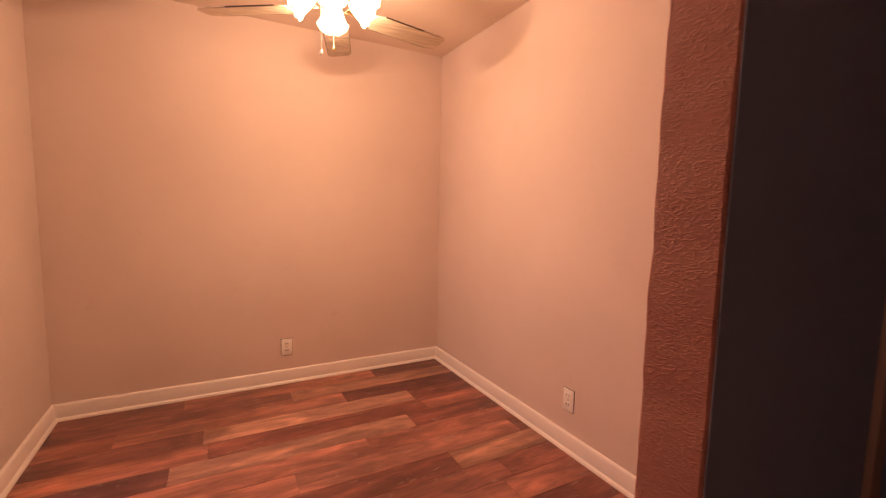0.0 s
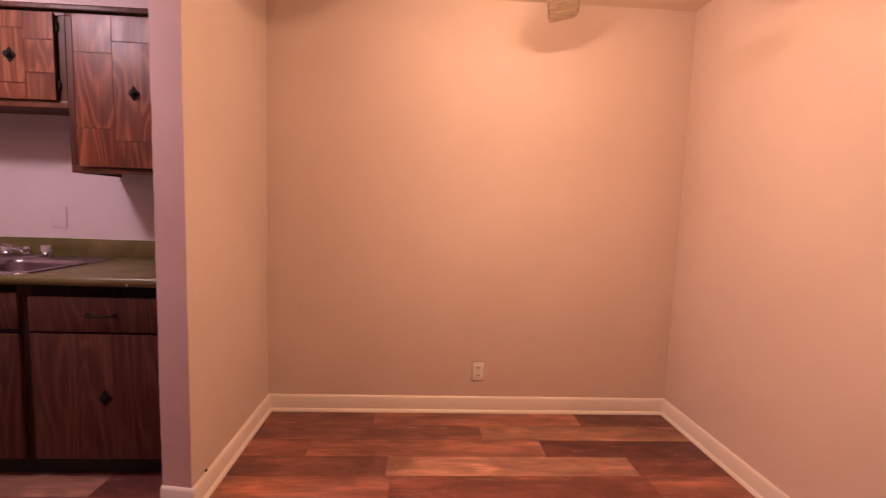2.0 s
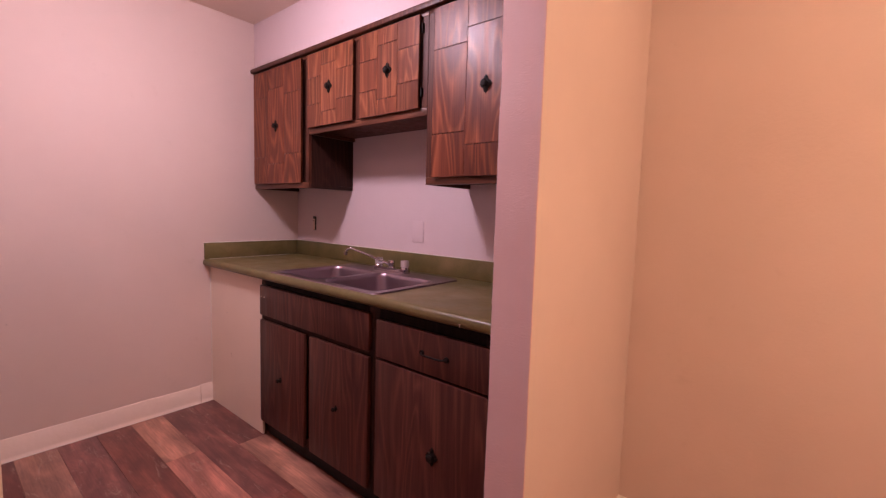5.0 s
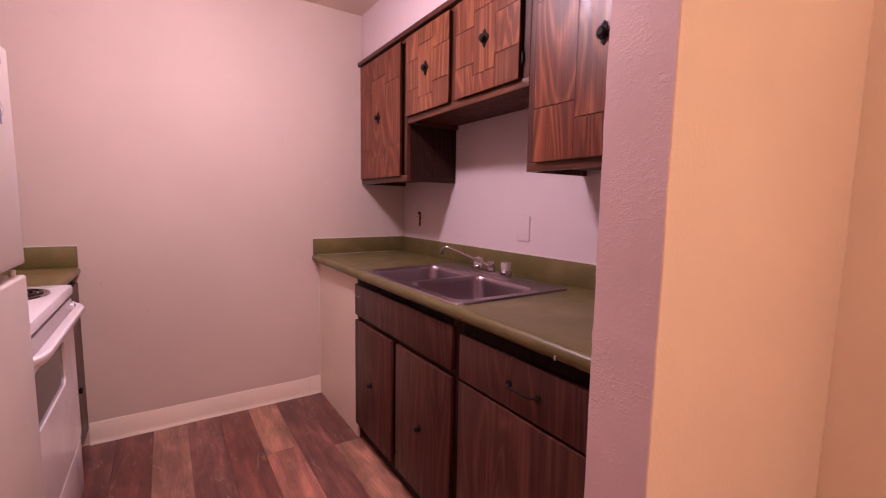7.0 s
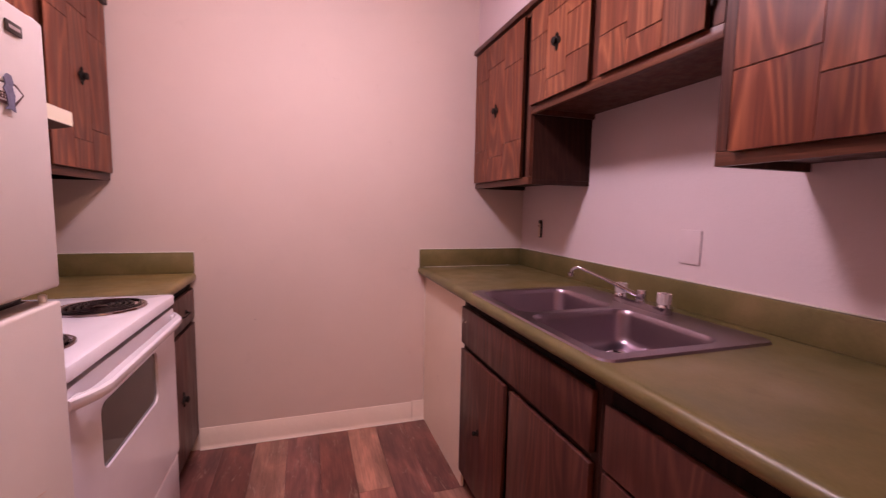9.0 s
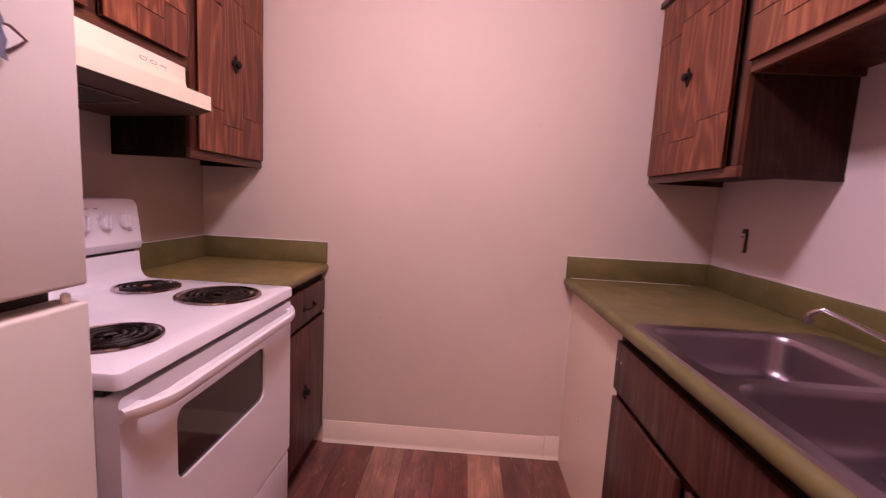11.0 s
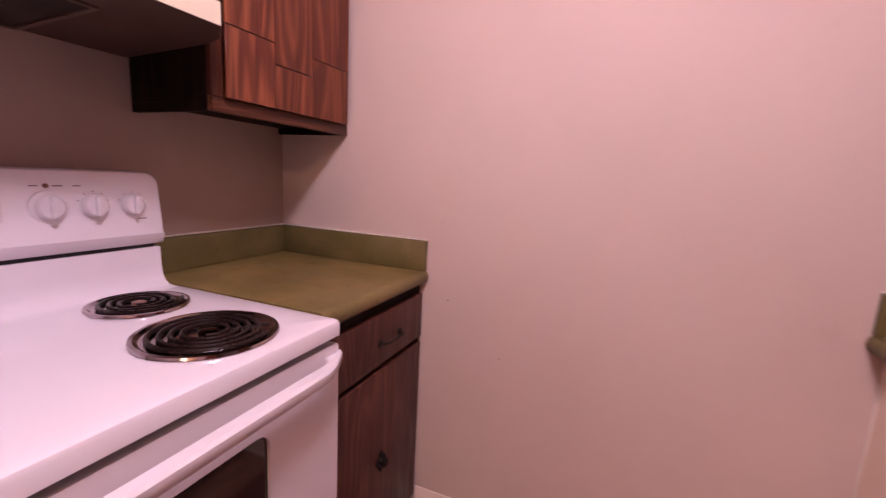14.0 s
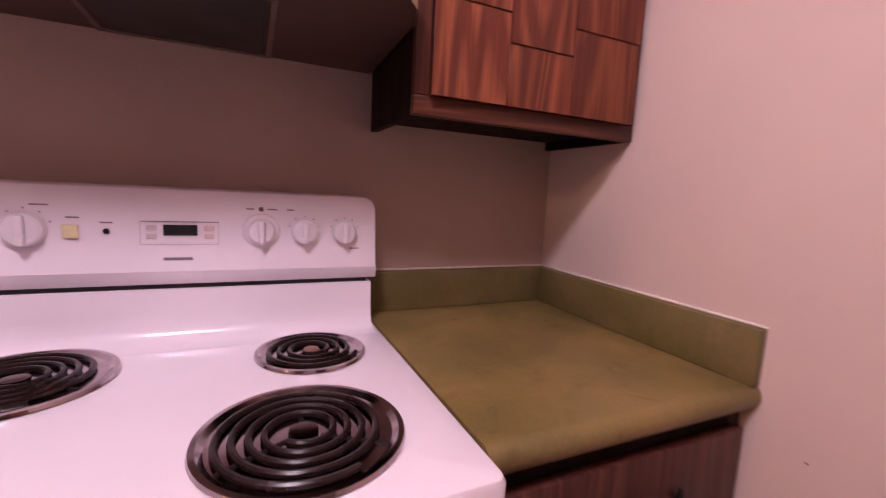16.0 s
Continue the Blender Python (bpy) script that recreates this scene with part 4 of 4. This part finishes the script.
def burner(x, y, r, stove):
    z = 0.9125
    pan = part("drip_pan", lathe([(r, z + 0.001), (r * 0.985, z + 0.0055), (r * 0.93, z + 0.006), (r * 0.88, z + 0.002), (r * 0.80, z - 0.004), (r * 0.55, z - 0.008), (r * 0.25, z - 0.007), (0.0, z - 0.007)], (x, y, 0), 48), PAN, stove, "shiny worn chrome drip pan")
    turns = 4.2 if r > 0.11 else 3.3
    n = int(turns * 40)
    pts = []
    for i in range(n + 1):
        u = i / n
        a = 2 * math.pi * turns * u + 0.8
        q = r * (0.23 + 0.60 * u)
        pts.append((x + q * math.cos(a), y + q * math.sin(a), z + 0.0055))
    coil = part("coil", sweep(pts, 0.0046, 8), COIL, pan, "black electric heating coil")
    part("medallion", lathe([(r * 0.145, z + 0.002), (r * 0.14, z + 0.007), (r * 0.10, z + 0.0085), (0.0, z + 0.0078)], (x, y, 0), 20), RUST if r < 0.11 and y < 2.4 else MEDALLION, coil)
    for k in range(3):
        a = 2 * math.pi * k / 3 + 0.5
        d = Vector((math.cos(a), math.sin(a), 0))
        c = Vector((x, y, z + 0.001))
        part("support", sweep([c + d * r * 0.18, c + d * r * 0.86], 0.003, 6), IRON, coil)


def stove():
    x0, x1, yb, yf = -3.5462, -2.782, Y_SOUTH + 0.012, 2.690
    xm = (x0 + x1) / 2
    s = thing("stove", (xm, 2.38, 0), "white electric coil stove with oven and back panel", "stove")
    part("body", box(x0 + 0.002, x1 - 0.002, yb, yf - 0.03, 0.03, 0.872, 0.004), ENAMEL, s)
    for px in (x0 + 0.04, x1 - 0.04):
        for py in (yb + 0.05, yf - 0.09):
            part("foot", lathe([(0.016, 0.0), (0.016, 0.03), (0.0, 0.031)], (px, py, 0), 12), IRON, s)
    # cooktop with four wells
    zt = 0.9115
    top = bmesh.new()
    outer = rounded(x0, x1, yb + 0.05, yf + 0.025, 0.014, 4)
    ring = [top.verts.new((x, y, zt)) for x, y in rounded(x0 + 0.010, x1 - 0.010, yb + 0.05, yf + 0.014, 0.012, 4)]
    mid1 = [top.verts.new((x, y, zt - 0.003)) for x, y in rounded(x0 + 0.003, x1 - 0.003, yb + 0.05, yf + 0.022, 0.013, 4)]
    mid2 = [top.verts.new((x, y, zt - 0.009)) for x, y in outer]
    low = [top.verts.new((x, y, 0.878)) for x, y in outer]
    spots = ((-3.350, 2.560, 0.123), (-3.392, 2.297, 0.096), (-2.988, 2.297, 0.121), (-2.946, 2.560, 0.099))
    edges = [top.edges.new((ring[i], ring[(i + 1) % len(ring)])) for i in range(len(ring))]
    for bx, by, r in spots:
        hole = [top.verts.new((bx + (r - 0.004) * math.cos(2 * math.pi * i / 40), by + (r - 0.004) * math.sin(2 * math.pi * i / 40), zt)) for i in range(40)]
        edges += [top.edges.new((hole[i], hole[(i + 1) % 40])) for i in range(40)]
    bmesh.ops.triangle_fill(top, use_beauty=True, use_dissolve=False, edges=edges)
    loop_faces(top, ring, mid1)
    loop_faces(top, mid1, mid2)
    loop_faces(top, mid2, low)
    part("cooktop", top, ENAMEL, s)
    for bx, by, r in spots:
        burner(bx, by, r, s)
    # sweep of enamel from the cooktop up to the panel
    prof = [(yb, 0.900), (2.222, 0.900), (2.222, 0.9117), (2.200, 0.9125), (2.188, 0.9145), (2.174, 0.922), (2.166, 0.936), (2.162, 0.96), (2.160, 1.008), (yb, 1.008)]
    part("riser", extrude(prof, 0, x0 + 0.012, x1 - 0.012), ENAMEL, s)
    part("panel_gap", box(x0 + 0.02, x1 - 0.02, yb, 2.150, 1.008, 1.0165), VOID, s)
    # back panel, leaning back a little, with rounded upper corners
    back = bmesh.new()
    rim_pts = [(x0, 1.043), (x1, 1.043)] + rounded(x0, x1, 1.0, 1.195, 0.030, 6)[:14]
    rows = []
    for inset, dy in ((0.0, None), (0.0, -0.012), (0.004, -0.003), (0.012, 0.0)):
        row = []
        for x, z in rim_pts:
            xx = x + (inset if x < xm else -inset)
            zz = z - inset if z > 1.1 else z
            row.append(back.verts.new((xx, yb if dy is None else 2.1695 - (zz - 1.017) * 0.109 + dy, zz)))
        rows.append(row)
    for p, q in zip(rows, rows[1:]):
        loop_faces(back, p, q)
    back.faces.new(rows[0])
    back.faces.new(rows[-1])
    panel = part("back_panel", back, ENAMEL, s)
    lip = [(yb, 1.017), (2.154, 1.017), (2.159, 1.021), (2.1664, 1.0428), (yb, 1.0428)]
    part("lower_lip", extrude(lip, 0, x0 + 0.002, x1 - 0.002), ENAMEL, panel)
    # the panel's face leans from y 2.166 at z 1.048 to 2.152 at z 1.176
    def fy(z):
        return 2.166 - (z - 1.048) * 0.109 + 0.0004
    for kx, r, skirt in ((-2.848, 0.029, False), (-2.960, 0.029, False), (-3.313, 0.026, True), (-3.394, 0.0255, False), (-3.474, 0.0245, False)):
        knob(kx, fy(1.117) - 0.0005, 1.117, r, skirt, panel)
    part("display", box(-3.204, -3.150, fy(1.118), fy(1.118) + 0.003, 1.108, 1.128, 0.001), DISPLAY, panel, "dark clock display")
    frame_bm = bmesh.new()
    box(-3.239, -3.115, fy(1.133), fy(1.133) + 0.0012, 1.1325, 1.1340, 0, 1, frame_bm)
    part("display_frame", frame_bm, GREY_PRINT, panel)
    frame_bm = bmesh.new()
    for a, b, c, d in ((-3.239, -3.115, 1.0915, 1.0928), (-3.239, -3.2378, 1.0928, 1.1325), (-3.1162, -3.115, 1.0928, 1.1325)):
        box(a, b, fy(c), fy(c) + 0.001, c, d, 0, 1, frame_bm)
    part("display_border", frame_bm, PALE_PRINT, panel)
    for bx, bz, m in ((-3.132, 1.122, PALE_PRINT), (-3.132, 1.107, PALE_PRINT), (-3.223, 1.122, RED_PRINT), (-3.223, 1.107, RED_PRINT)):
        part("button", box(bx - 0.008, bx + 0.008, fy(bz), fy(bz) + 0.002, bz - 0.005, bz + 0.005, 0.001), m, panel)
    part("maker_mark", box(-3.196, -3.150, fy(1.066), fy(1.066) + 0.0012, 1.0635, 1.0685), GREY_PRINT, panel, "small grey maker's mark")
    part("rocker_switch", box(-3.030, -3.008, fy(1.115), fy(1.115) + 0.006, 1.103, 1.126, 0.002), YELLOW_PRINT, panel, "pale yellow rocker switch")
    part("indicator", lathe([(0.005, 0.0), (0.0045, 0.003), (0.0, 0.004)], (-3.067, fy(1.115), 1.115), 14, "y"), IRON, panel, "dark round indicator lamp")
    part("indicator", lathe([(0.005, 0.0), (0.0045, 0.003), (0.0, 0.004)], (-3.313, fy(1.160), 1.160), 14, "y"), RUST, panel, "dark red indicator lamp")
    for a, b, z in ((-3.300, -3.286, 1.160), (-3.342, -3.324, 1.160), (-3.374, -3.360, 1.160), (-3.030, -3.012, 1.138), (-3.076, -3.058, 1.130), (-2.990, -2.966, 1.158), (-3.504, -3.484, 1.083)):
        part("lettering", box(a, b, fy(z), fy(z) + 0.0008, z - 0.0012, z + 0.0012), GREY_PRINT, panel)
    # oven door with bowed handle and dark window
    part("door_gap", box(x0 + 0.006, x1 - 0.006, yf - 0.029, yf - 0.012, 0.862, 0.8775), VOID, s)
    door = bmesh.new()
    wx0, wx1, wz0, wz1 = -3.346, -2.938, 0.590, 0.762
    yo = yf + 0.018
    outer_l = [door.verts.new((x, yo, z)) for x, z in rounded(x0 + 0.004, x1 - 0.004, 0.302, 0.860, 0.010, 4)]
    hole = [door.verts.new((x, yo, z)) for x, z in rounded(wx0, wx1, wz0, wz1, 0.028, 6)]
    edges = []
    for loop in (outer_l, hole):
        edges += [door.edges.new((loop[i], loop[(i + 1) % len(loop)])) for i in range(len(loop))]
    bmesh.ops.triangle_fill(door, use_beauty=True, use_dissolve=False, edges=edges)
    side = [door.verts.new((v.co.x, yf - 0.028, v.co.z)) for v in outer_l]
    loop_faces(door, outer_l, side)
    inner = [door.verts.new((v.co.x, yo - 0.008, v.co.z)) for v in hole]
    loop_faces(door, hole, inner)
    dob = part("oven_door", door, ENAMEL, s)
    part("window", extrude(rounded(wx0 - 0.002, wx1 + 0.002, wz0 - 0.002, wz1 + 0.002, 0.029, 6), 1, yo - 0.012, yo - 0.0065), OVEN_GLASS, dob, "dark oven window")
    bar = bmesh.new()
    rows = []
    for i in range(25):
        u = i / 24
        x = x0 + 0.004 + (x1 - x0 - 0.008) * u
        d = min(u, 1 - u)
        k = min(1.0, d / 0.14)
        bow = 0.040 * math.sin(math.pi / 2 * k)
        prof = [(yo + bow - 0.016 * k, 0.842), (yo + bow + 0.004, 0.843), (yo + bow + 0.010, 0.838), (yo + bow + 0.011, 0.826), (yo + bow + 0.004, 0.814), (yo + bow - 0.014 * k, 0.816)]
        if d < 0.02:
            prof = [(yo - 0.002, p[1]) if p[0] < yo else p for p in prof]
        rows.append([bar.verts.new((x, p, q)) for p, q in prof])
    for a, b in zip(rows, rows[1:]):
        loop_faces(bar, a, b)
    bar.faces.new(rows[0])
    bar.faces.new(rows[-1][::-1])
    part("handle", bar, ENAMEL, dob, "bowed white oven handle")
    part("handle_mount", box(x0 + 0.006, x0 + 0.05, yo, yo + 0.012, 0.818, 0.840, 0.003), ENAMEL, dob)
    part("handle_mount", box(x1 - 0.05, x1 - 0.006, yo, yo + 0.012, 0.818, 0.840, 0.003), ENAMEL, dob)
    part("drawer", box(x0 + 0.004, x1 - 0.004, yf - 0.028, yf + 0.016, 0.075, 0.292, 0.010, 3), ENAMEL, s, "white storage drawer")


stove()


# ---- range hood ----
def range_hood():
    x0, x1 = -3.548, -2.788
    h = thing("range_hood", ((x0 + x1) / 2, 2.25, 1.49), "almond enamel range hood over the stove", "range hood")
    part("upper_box", box(x0 + 0.050, x1 - 0.050, Y_SOUTH + 0.001, 2.368, 1.5455, 1.630, 0.003), ALMOND, h)
    def drop(y):
        return 0.005 + (2.462 - y) * 0.047

    def sag(bm):
        for v in bm.verts:
            v.co.z -= drop(v.co.y)
        return bm
    # flared tray with clipped front corners, its underside dipping towards the wall
    outline = [(x0, Y_SOUTH + 0.001), (x0, 2.345), (x0 + 0.016, 2.40), (x0 + 0.066, 2.462), (x1 - 0.066, 2.462), (x1 - 0.016, 2.40), (x1, 2.345), (x1, Y_SOUTH + 0.001)]
    inner = [(x0 + 0.0008, Y_SOUTH + 0.002), (x0 + 0.0008, 2.3446), (x0 + 0.0167, 2.3993), (x0 + 0.0663, 2.4612), (x1 - 0.0663, 2.4612), (x1 - 0.0167, 2.3993), (x1 - 0.0008, 2.3446), (x1 - 0.0008, Y_SOUTH + 0.002)]
    upper = [(x0 + 0.016, Y_SOUTH + 0.001), (x0 + 0.016, 2.345), (x0 + 0.024, 2.368), (x0 + 0.060, 2.385), (x1 - 0.060, 2.385), (x1 - 0.024, 2.368), (x1 - 0.016, 2.345), (x1 - 0.016, Y_SOUTH + 0.001)]
    bm = bmesh.new()
    b = [bm.verts.new((x, y, 1.497)) for x, y in outline]
    c = [bm.verts.new((x, y, 1.536)) for x, y in outline]
    d = [bm.verts.new((x, y, 1.5455)) for x, y in upper]
    e = [bm.verts.new((x + (0.018 if x < -3.168 else -0.018), min(y, 2.372), 1.558)) for x, y in upper]
    f = [bm.verts.new((x + (0.030 if x < -3.168 else -0.030), min(y, 2.369), 1.588)) for x, y in upper]
    for p, q in ((b, c), (c, d), (d, e), (e, f)):
        loop_faces(bm, p, q)
    bm.faces.new(f)
    for v in b:
        v.co.z -= drop(v.co.y)
    part("tray", bm, ALMOND, h)
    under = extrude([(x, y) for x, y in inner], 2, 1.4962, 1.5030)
    part("underside", sag(under), HOOD_UNDER, h, "dark brown underside")
    part("filter", sag(box(-3.318, -3.068, 2.075, 2.34, 1.4925, 1.4960, 0.001)), DARK_FILTER, h, "dark grease filter")
    rim = bmesh.new()
    for p, q, r, t in ((-3.335, -3.045, 2.065, 2.0745), (-3.335, -3.045, 2.3305, 2.340), (-3.335, -3.3255, 2.0745, 2.3305), (-3.0545, -3.045, 2.0745, 2.3305)):
        box(p, q, r, t, 1.4910, 1.4960, 0.001, 1, rim)
    part("filter_frame", sag(rim), FILTER_FRAME, h)
    for x in (-3.312, -3.352):
        ring = bmesh.new()
        sweep([(x + 0.013 * math.cos(2 * math.pi * k / 20), 2.3684, 1.602 + 0.0045 * math.sin(2 * math.pi * k / 20)) for k in range(21)], 0.0008, 5, ring)
        part("switch_mark", ring, GREY_PRINT, h)
    part("label_bar", box(-3.408, -3.378, 2.3682, 2.3692, 1.599, 1.6045, 0.0004, 1), PALE_PRINT, h)
    part("seam", box(x0 + 0.085, x1 - 0.085, 2.3845, 2.3862, 1.5450, 1.5466, 0.0004, 1), IVORY, h, "fine seam along the ledge")


range_hood()


# ---- refrigerator ----
def fridge():
    x0, x1, yb, yf = -2.678, -2.095, 2.10, 2.765
    f = thing("refrigerator", ((x0 + x1) / 2, 2.43, 0), "white top-freezer refrigerator with pebbled doors", "refrigerator")
    part("cabinet", box(x0 + 0.004, x1 - 0.004, yb, yf - 0.062, 0.02, 1.530, 0.006), FRIDGE, f)
    part("gasket", box(x0 + 0.012, x1 - 0.012, yf - 0.062, yf - 0.052, 0.11, 1.528), BROWN_PLASTIC, f, "dark door gasket")
    part("freezer_door", box(x0, x1, yf - 0.052, yf, 1.098, 1.546, 0.006, 3), FRIDGE, f)
    part("main_door", box(x0, x1, yf - 0.052, yf, 0.11, 1.074, 0.006, 3), FRIDGE, f)
    part("grille", box(x0 + 0.01, x1 - 0.01, yf - 0.06, yf - 0.03, 0.015, 0.10, 0.004), BROWN_PLASTIC, f)
    part("hinge_cap", box(x0 + 0.002, x0 + 0.022, yf - 0.030, yf - 0.008, 1.546, 1.551, 0.002), PLASTIC, f)
    part("middle_hinge", lathe([(0.006, 1.0742), (0.006, 1.086), (0.004, 1.088), (0.0, 1.0885)], (x0 + 0.02, yf - 0.018, 0), 14), PLASTIC, f)
    scratch = part("scratch", extrude([(-2.591, 0.7665), (-2.572, 0.7700), (-2.544, 0.7772), (-2.545, 0.7790), (-2.573, 0.7725), (-2.590, 0.7685)], 1, yf - 0.0005, yf + 0.0006), IVORY, f, "shallow rubbed dent")
    badge = part("badge", box(-2.614, -2.576, yf, yf + 0.003, 1.500, 1.517, 0.001), BROWN_PLASTIC, f, "small dark name badge")
    marks = bmesh.new()
    for k in range(6):
        box(-2.608 + k * 0.0046, -2.605 + k * 0.0046, yf + 0.0028, yf + 0.0036, 1.506, 1.511, 0, 1, marks)
    part("badge_print", marks, PALE_PRINT, badge)


fridge()


def text_bmesh(words, size):
    cu = bpy.data.curves.new("words", "FONT")
    cu.body, cu.size, cu.extrude, cu.resolution_u = words, size, 0.0004, 2
    cu.align_x = cu.align_y = "CENTER"
    ob = bpy.data.objects.new("words", cu)
    scene.collection.objects.link(ob)
    bpy.context.view_layer.update()
    me = bpy.data.meshes.new_from_object(ob.evaluated_get(bpy.context.evaluated_depsgraph_get()))
    bm = bmesh.new()
    bm.from_mesh(me)
    bpy.data.objects.remove(ob)
    bpy.data.curves.remove(cu)
    bpy.data.meshes.remove(me)
    return bm


def magnet():
    """A long souvenir magnet, dark rimmed, lettered, with a blue-grey figure at one end."""
    y, cx, cz = 2.7655, -2.549, 1.409
    g = thing("fridge_magnet", (cx, y, cz), "state-shaped souvenir fridge magnet on the freezer door", "magnet")
    # seen from the front, x runs to the viewer's left
    outline = [(-0.062, -0.016), (-0.058, 0.004), (-0.050, 0.016), (-0.020, 0.013), (0.012, 0.014), (0.040, 0.016), (0.060, 0.004), (0.050, -0.006), (0.036, -0.018), (-0.02, -0.017)]
    def put(bm):
        for v in bm.verts:
            u, w, d = v.co.x, v.co.z, v.co.y
            v.co = Vector((cx - u, y + d, cz + w))
        return bm
    part("rim", put(extrude(outline, 1, 0.0, 0.0015)), MAGNET_DARK, g, "dark red rim")
    part("label_field", put(extrude([(p * 0.90, q * 0.78) for p, q in outline], 1, 0.0015, 0.0022)), MAGNET_WHITE, g)
    fig = [(0.010, -0.026), (0.016, -0.020), (0.014, -0.006), (0.008, 0.004), (0.013, 0.010), (0.010, 0.020), (0.018, 0.027), (0.027, 0.025), (0.031, 0.016), (0.028, 0.008), (0.033, -0.004), (0.030, -0.016), (0.033, -0.027), (0.022, -0.024)]
    part("figure", put(extrude(fig, 1, 0.0022, 0.004)), MAGNET_BLUE, g, "blue-grey raised figure")
    words = text_bmesh("TENNESSEE", 0.0135)
    for v in words.verts:
        v.co = Vector((cx + 0.020 - v.co.x, y + 0.0026 + v.co.z, cz - 0.007 + v.co.y))
    part("lettering", words, MAGNET_DARK, g)
    bars = bmesh.new()
    for a, b, w in ((-0.044, -0.034, 0.008), (-0.030, -0.008, 0.008), (-0.026, -0.012, 0.001)):
        box(a, b, 0.0022, 0.0029, w - 0.002, w + 0.002, 0, 1, bars)
    part("small_print", put(bars), MAGNET_DARK, g)


magnet()


def wall_mark(y, z, w, h):
    m = thing("wall_mark", (X_WEST, y, z), "tiny dark nick in the painted kitchen wall", "mark", "nicks in the wall")
    part("nick", box(X_WEST, X_WEST + 0.0008, y - w / 2, y + w / 2, z - h / 2, z + h / 2, 0.0003, 1), IRON, m)


def trim_mark(y, z):
    m = thing("wall_mark", (X_PART_E + 0.004, y, z), "tiny dark chip above the nook baseboard", "mark", "nicks in the wall")
    part("nick", box(X_PART_E, X_PART_E + 0.016, y - 0.008, y + 0.008, z - 0.0025, z + 0.0025, 0.001, 1), IRON, m)


trim_mark(3.723, 0.104)
wall_mark(2.745, 0.822, 0.004, 0.003)
wall_mark(2.93, 0.66, 0.006, 0.0015)

# ---- floor planks ----
PLANK_W, PLANK_L = 0.1555, 1.22
GAP = 0.0005


def plank_mesh(length, width, tone):
    bm = box(-length / 2, length / 2, -width / 2, width / 2, -0.006, 0.0, 0.0004, 1)
    me = bpy.data.meshes.new("plank")
    for f in bm.faces:
        f.smooth = False
    bm.to_mesh(me)
    bm.free()
    me.materials.append(tone)
    return me


MESHES = {}
# places on the floor where the planks are plainly pale or dark
PALE_AT = ((-0.184, 4.252), (-0.524, 3.904), (-0.552, 3.628), (0.30, 3.15), (-3.6, 3.01), (-3.8, 3.46), (-3.2, 3.772))
DEEP_AT = ((-0.9, 4.24), (-1.304, 3.957), (-1.442, 3.628), (-3.6, 3.15), (-3.5, 3.62), (-3.8, 3.77), (-3.5, 2.70))


def tone_of(x0, x1, y0, y1):
    for spots_at, mat in ((PALE_AT, PLANK_PALE), (DEEP_AT, PLANK_DEEP)):
        if any(x0 < p < x1 and y0 < q < y1 for p, q in spots_at):
            return mat
    return PLANK


def lay(x0, x1, y0, y1):
    """One plank of the floor, cut to its place."""
    if x1 - x0 < 0.02 or y1 - y0 < 0.01:
        return
    tone = tone_of(x0, x1, y0, y1)
    key = (round(x1 - x0, 3), round(y1 - y0, 3), tone.name)
    if key not in MESHES:
        MESHES[key] = plank_mesh(key[0] - GAP, key[1] - GAP, tone)
    ob = new("plank", MESHES[key])
    ob.parent = floor
    ob.location = Vector(((x0 + x1) / 2, (y0 + y1) / 2, 0)) - PLACE[floor]


NOOK_JOINTS = {0: -1.12, 2: -0.985, 4: -0.485, -1: -0.208, -2: -0.60, -3: 0.135}
KITCHEN_JOINTS = {-6: -3.0, -5: -3.15, -4: -2.95, -3: -2.85, -2: -3.04, -1: -3.52, 0: -2.9, 1: -3.43}
draw = random.Random(11)


def lay_room(origin, joints, zones):
    """Rows of planks along x, each row broken at its own joints and cut to the zones."""
    row = -38
    while origin + row * PLANK_W <= Y_NOOK:
        y0 = origin + row * PLANK_W
        y1 = y0 + PLANK_W
        joint = joints.get(row, draw.random() * PLANK_L) % PLANK_L
        x = joint - PLANK_L * 5
        while x < LIV_E:
            for zx0, zx1, zy0, zy1 in zones:
                a, b, c, d = max(x, zx0), min(x + PLANK_L, zx1), max(y0, zy0), min(y1, zy1)
                if b > a and d > c:
                    lay(a, b, c, d)
            x += PLANK_L
        row += 1


lay_room(3.547, KITCHEN_JOINTS, ((X_WEST, X_PART_W, Y_SOUTH, Y_NORTH), (X_PART_W, X_PART_E, 2.705, 3.625)))
lay_room(3.535, NOOK_JOINTS, ((X_PART_E, X_EAST, Y_PILLAR_N, Y_NOOK), (X_PART_E, X_PILLAR, Y_PILLAR_S, Y_PILLAR_N), (X_PART_E, LIV_E, LIV_S, Y_PILLAR_S)))
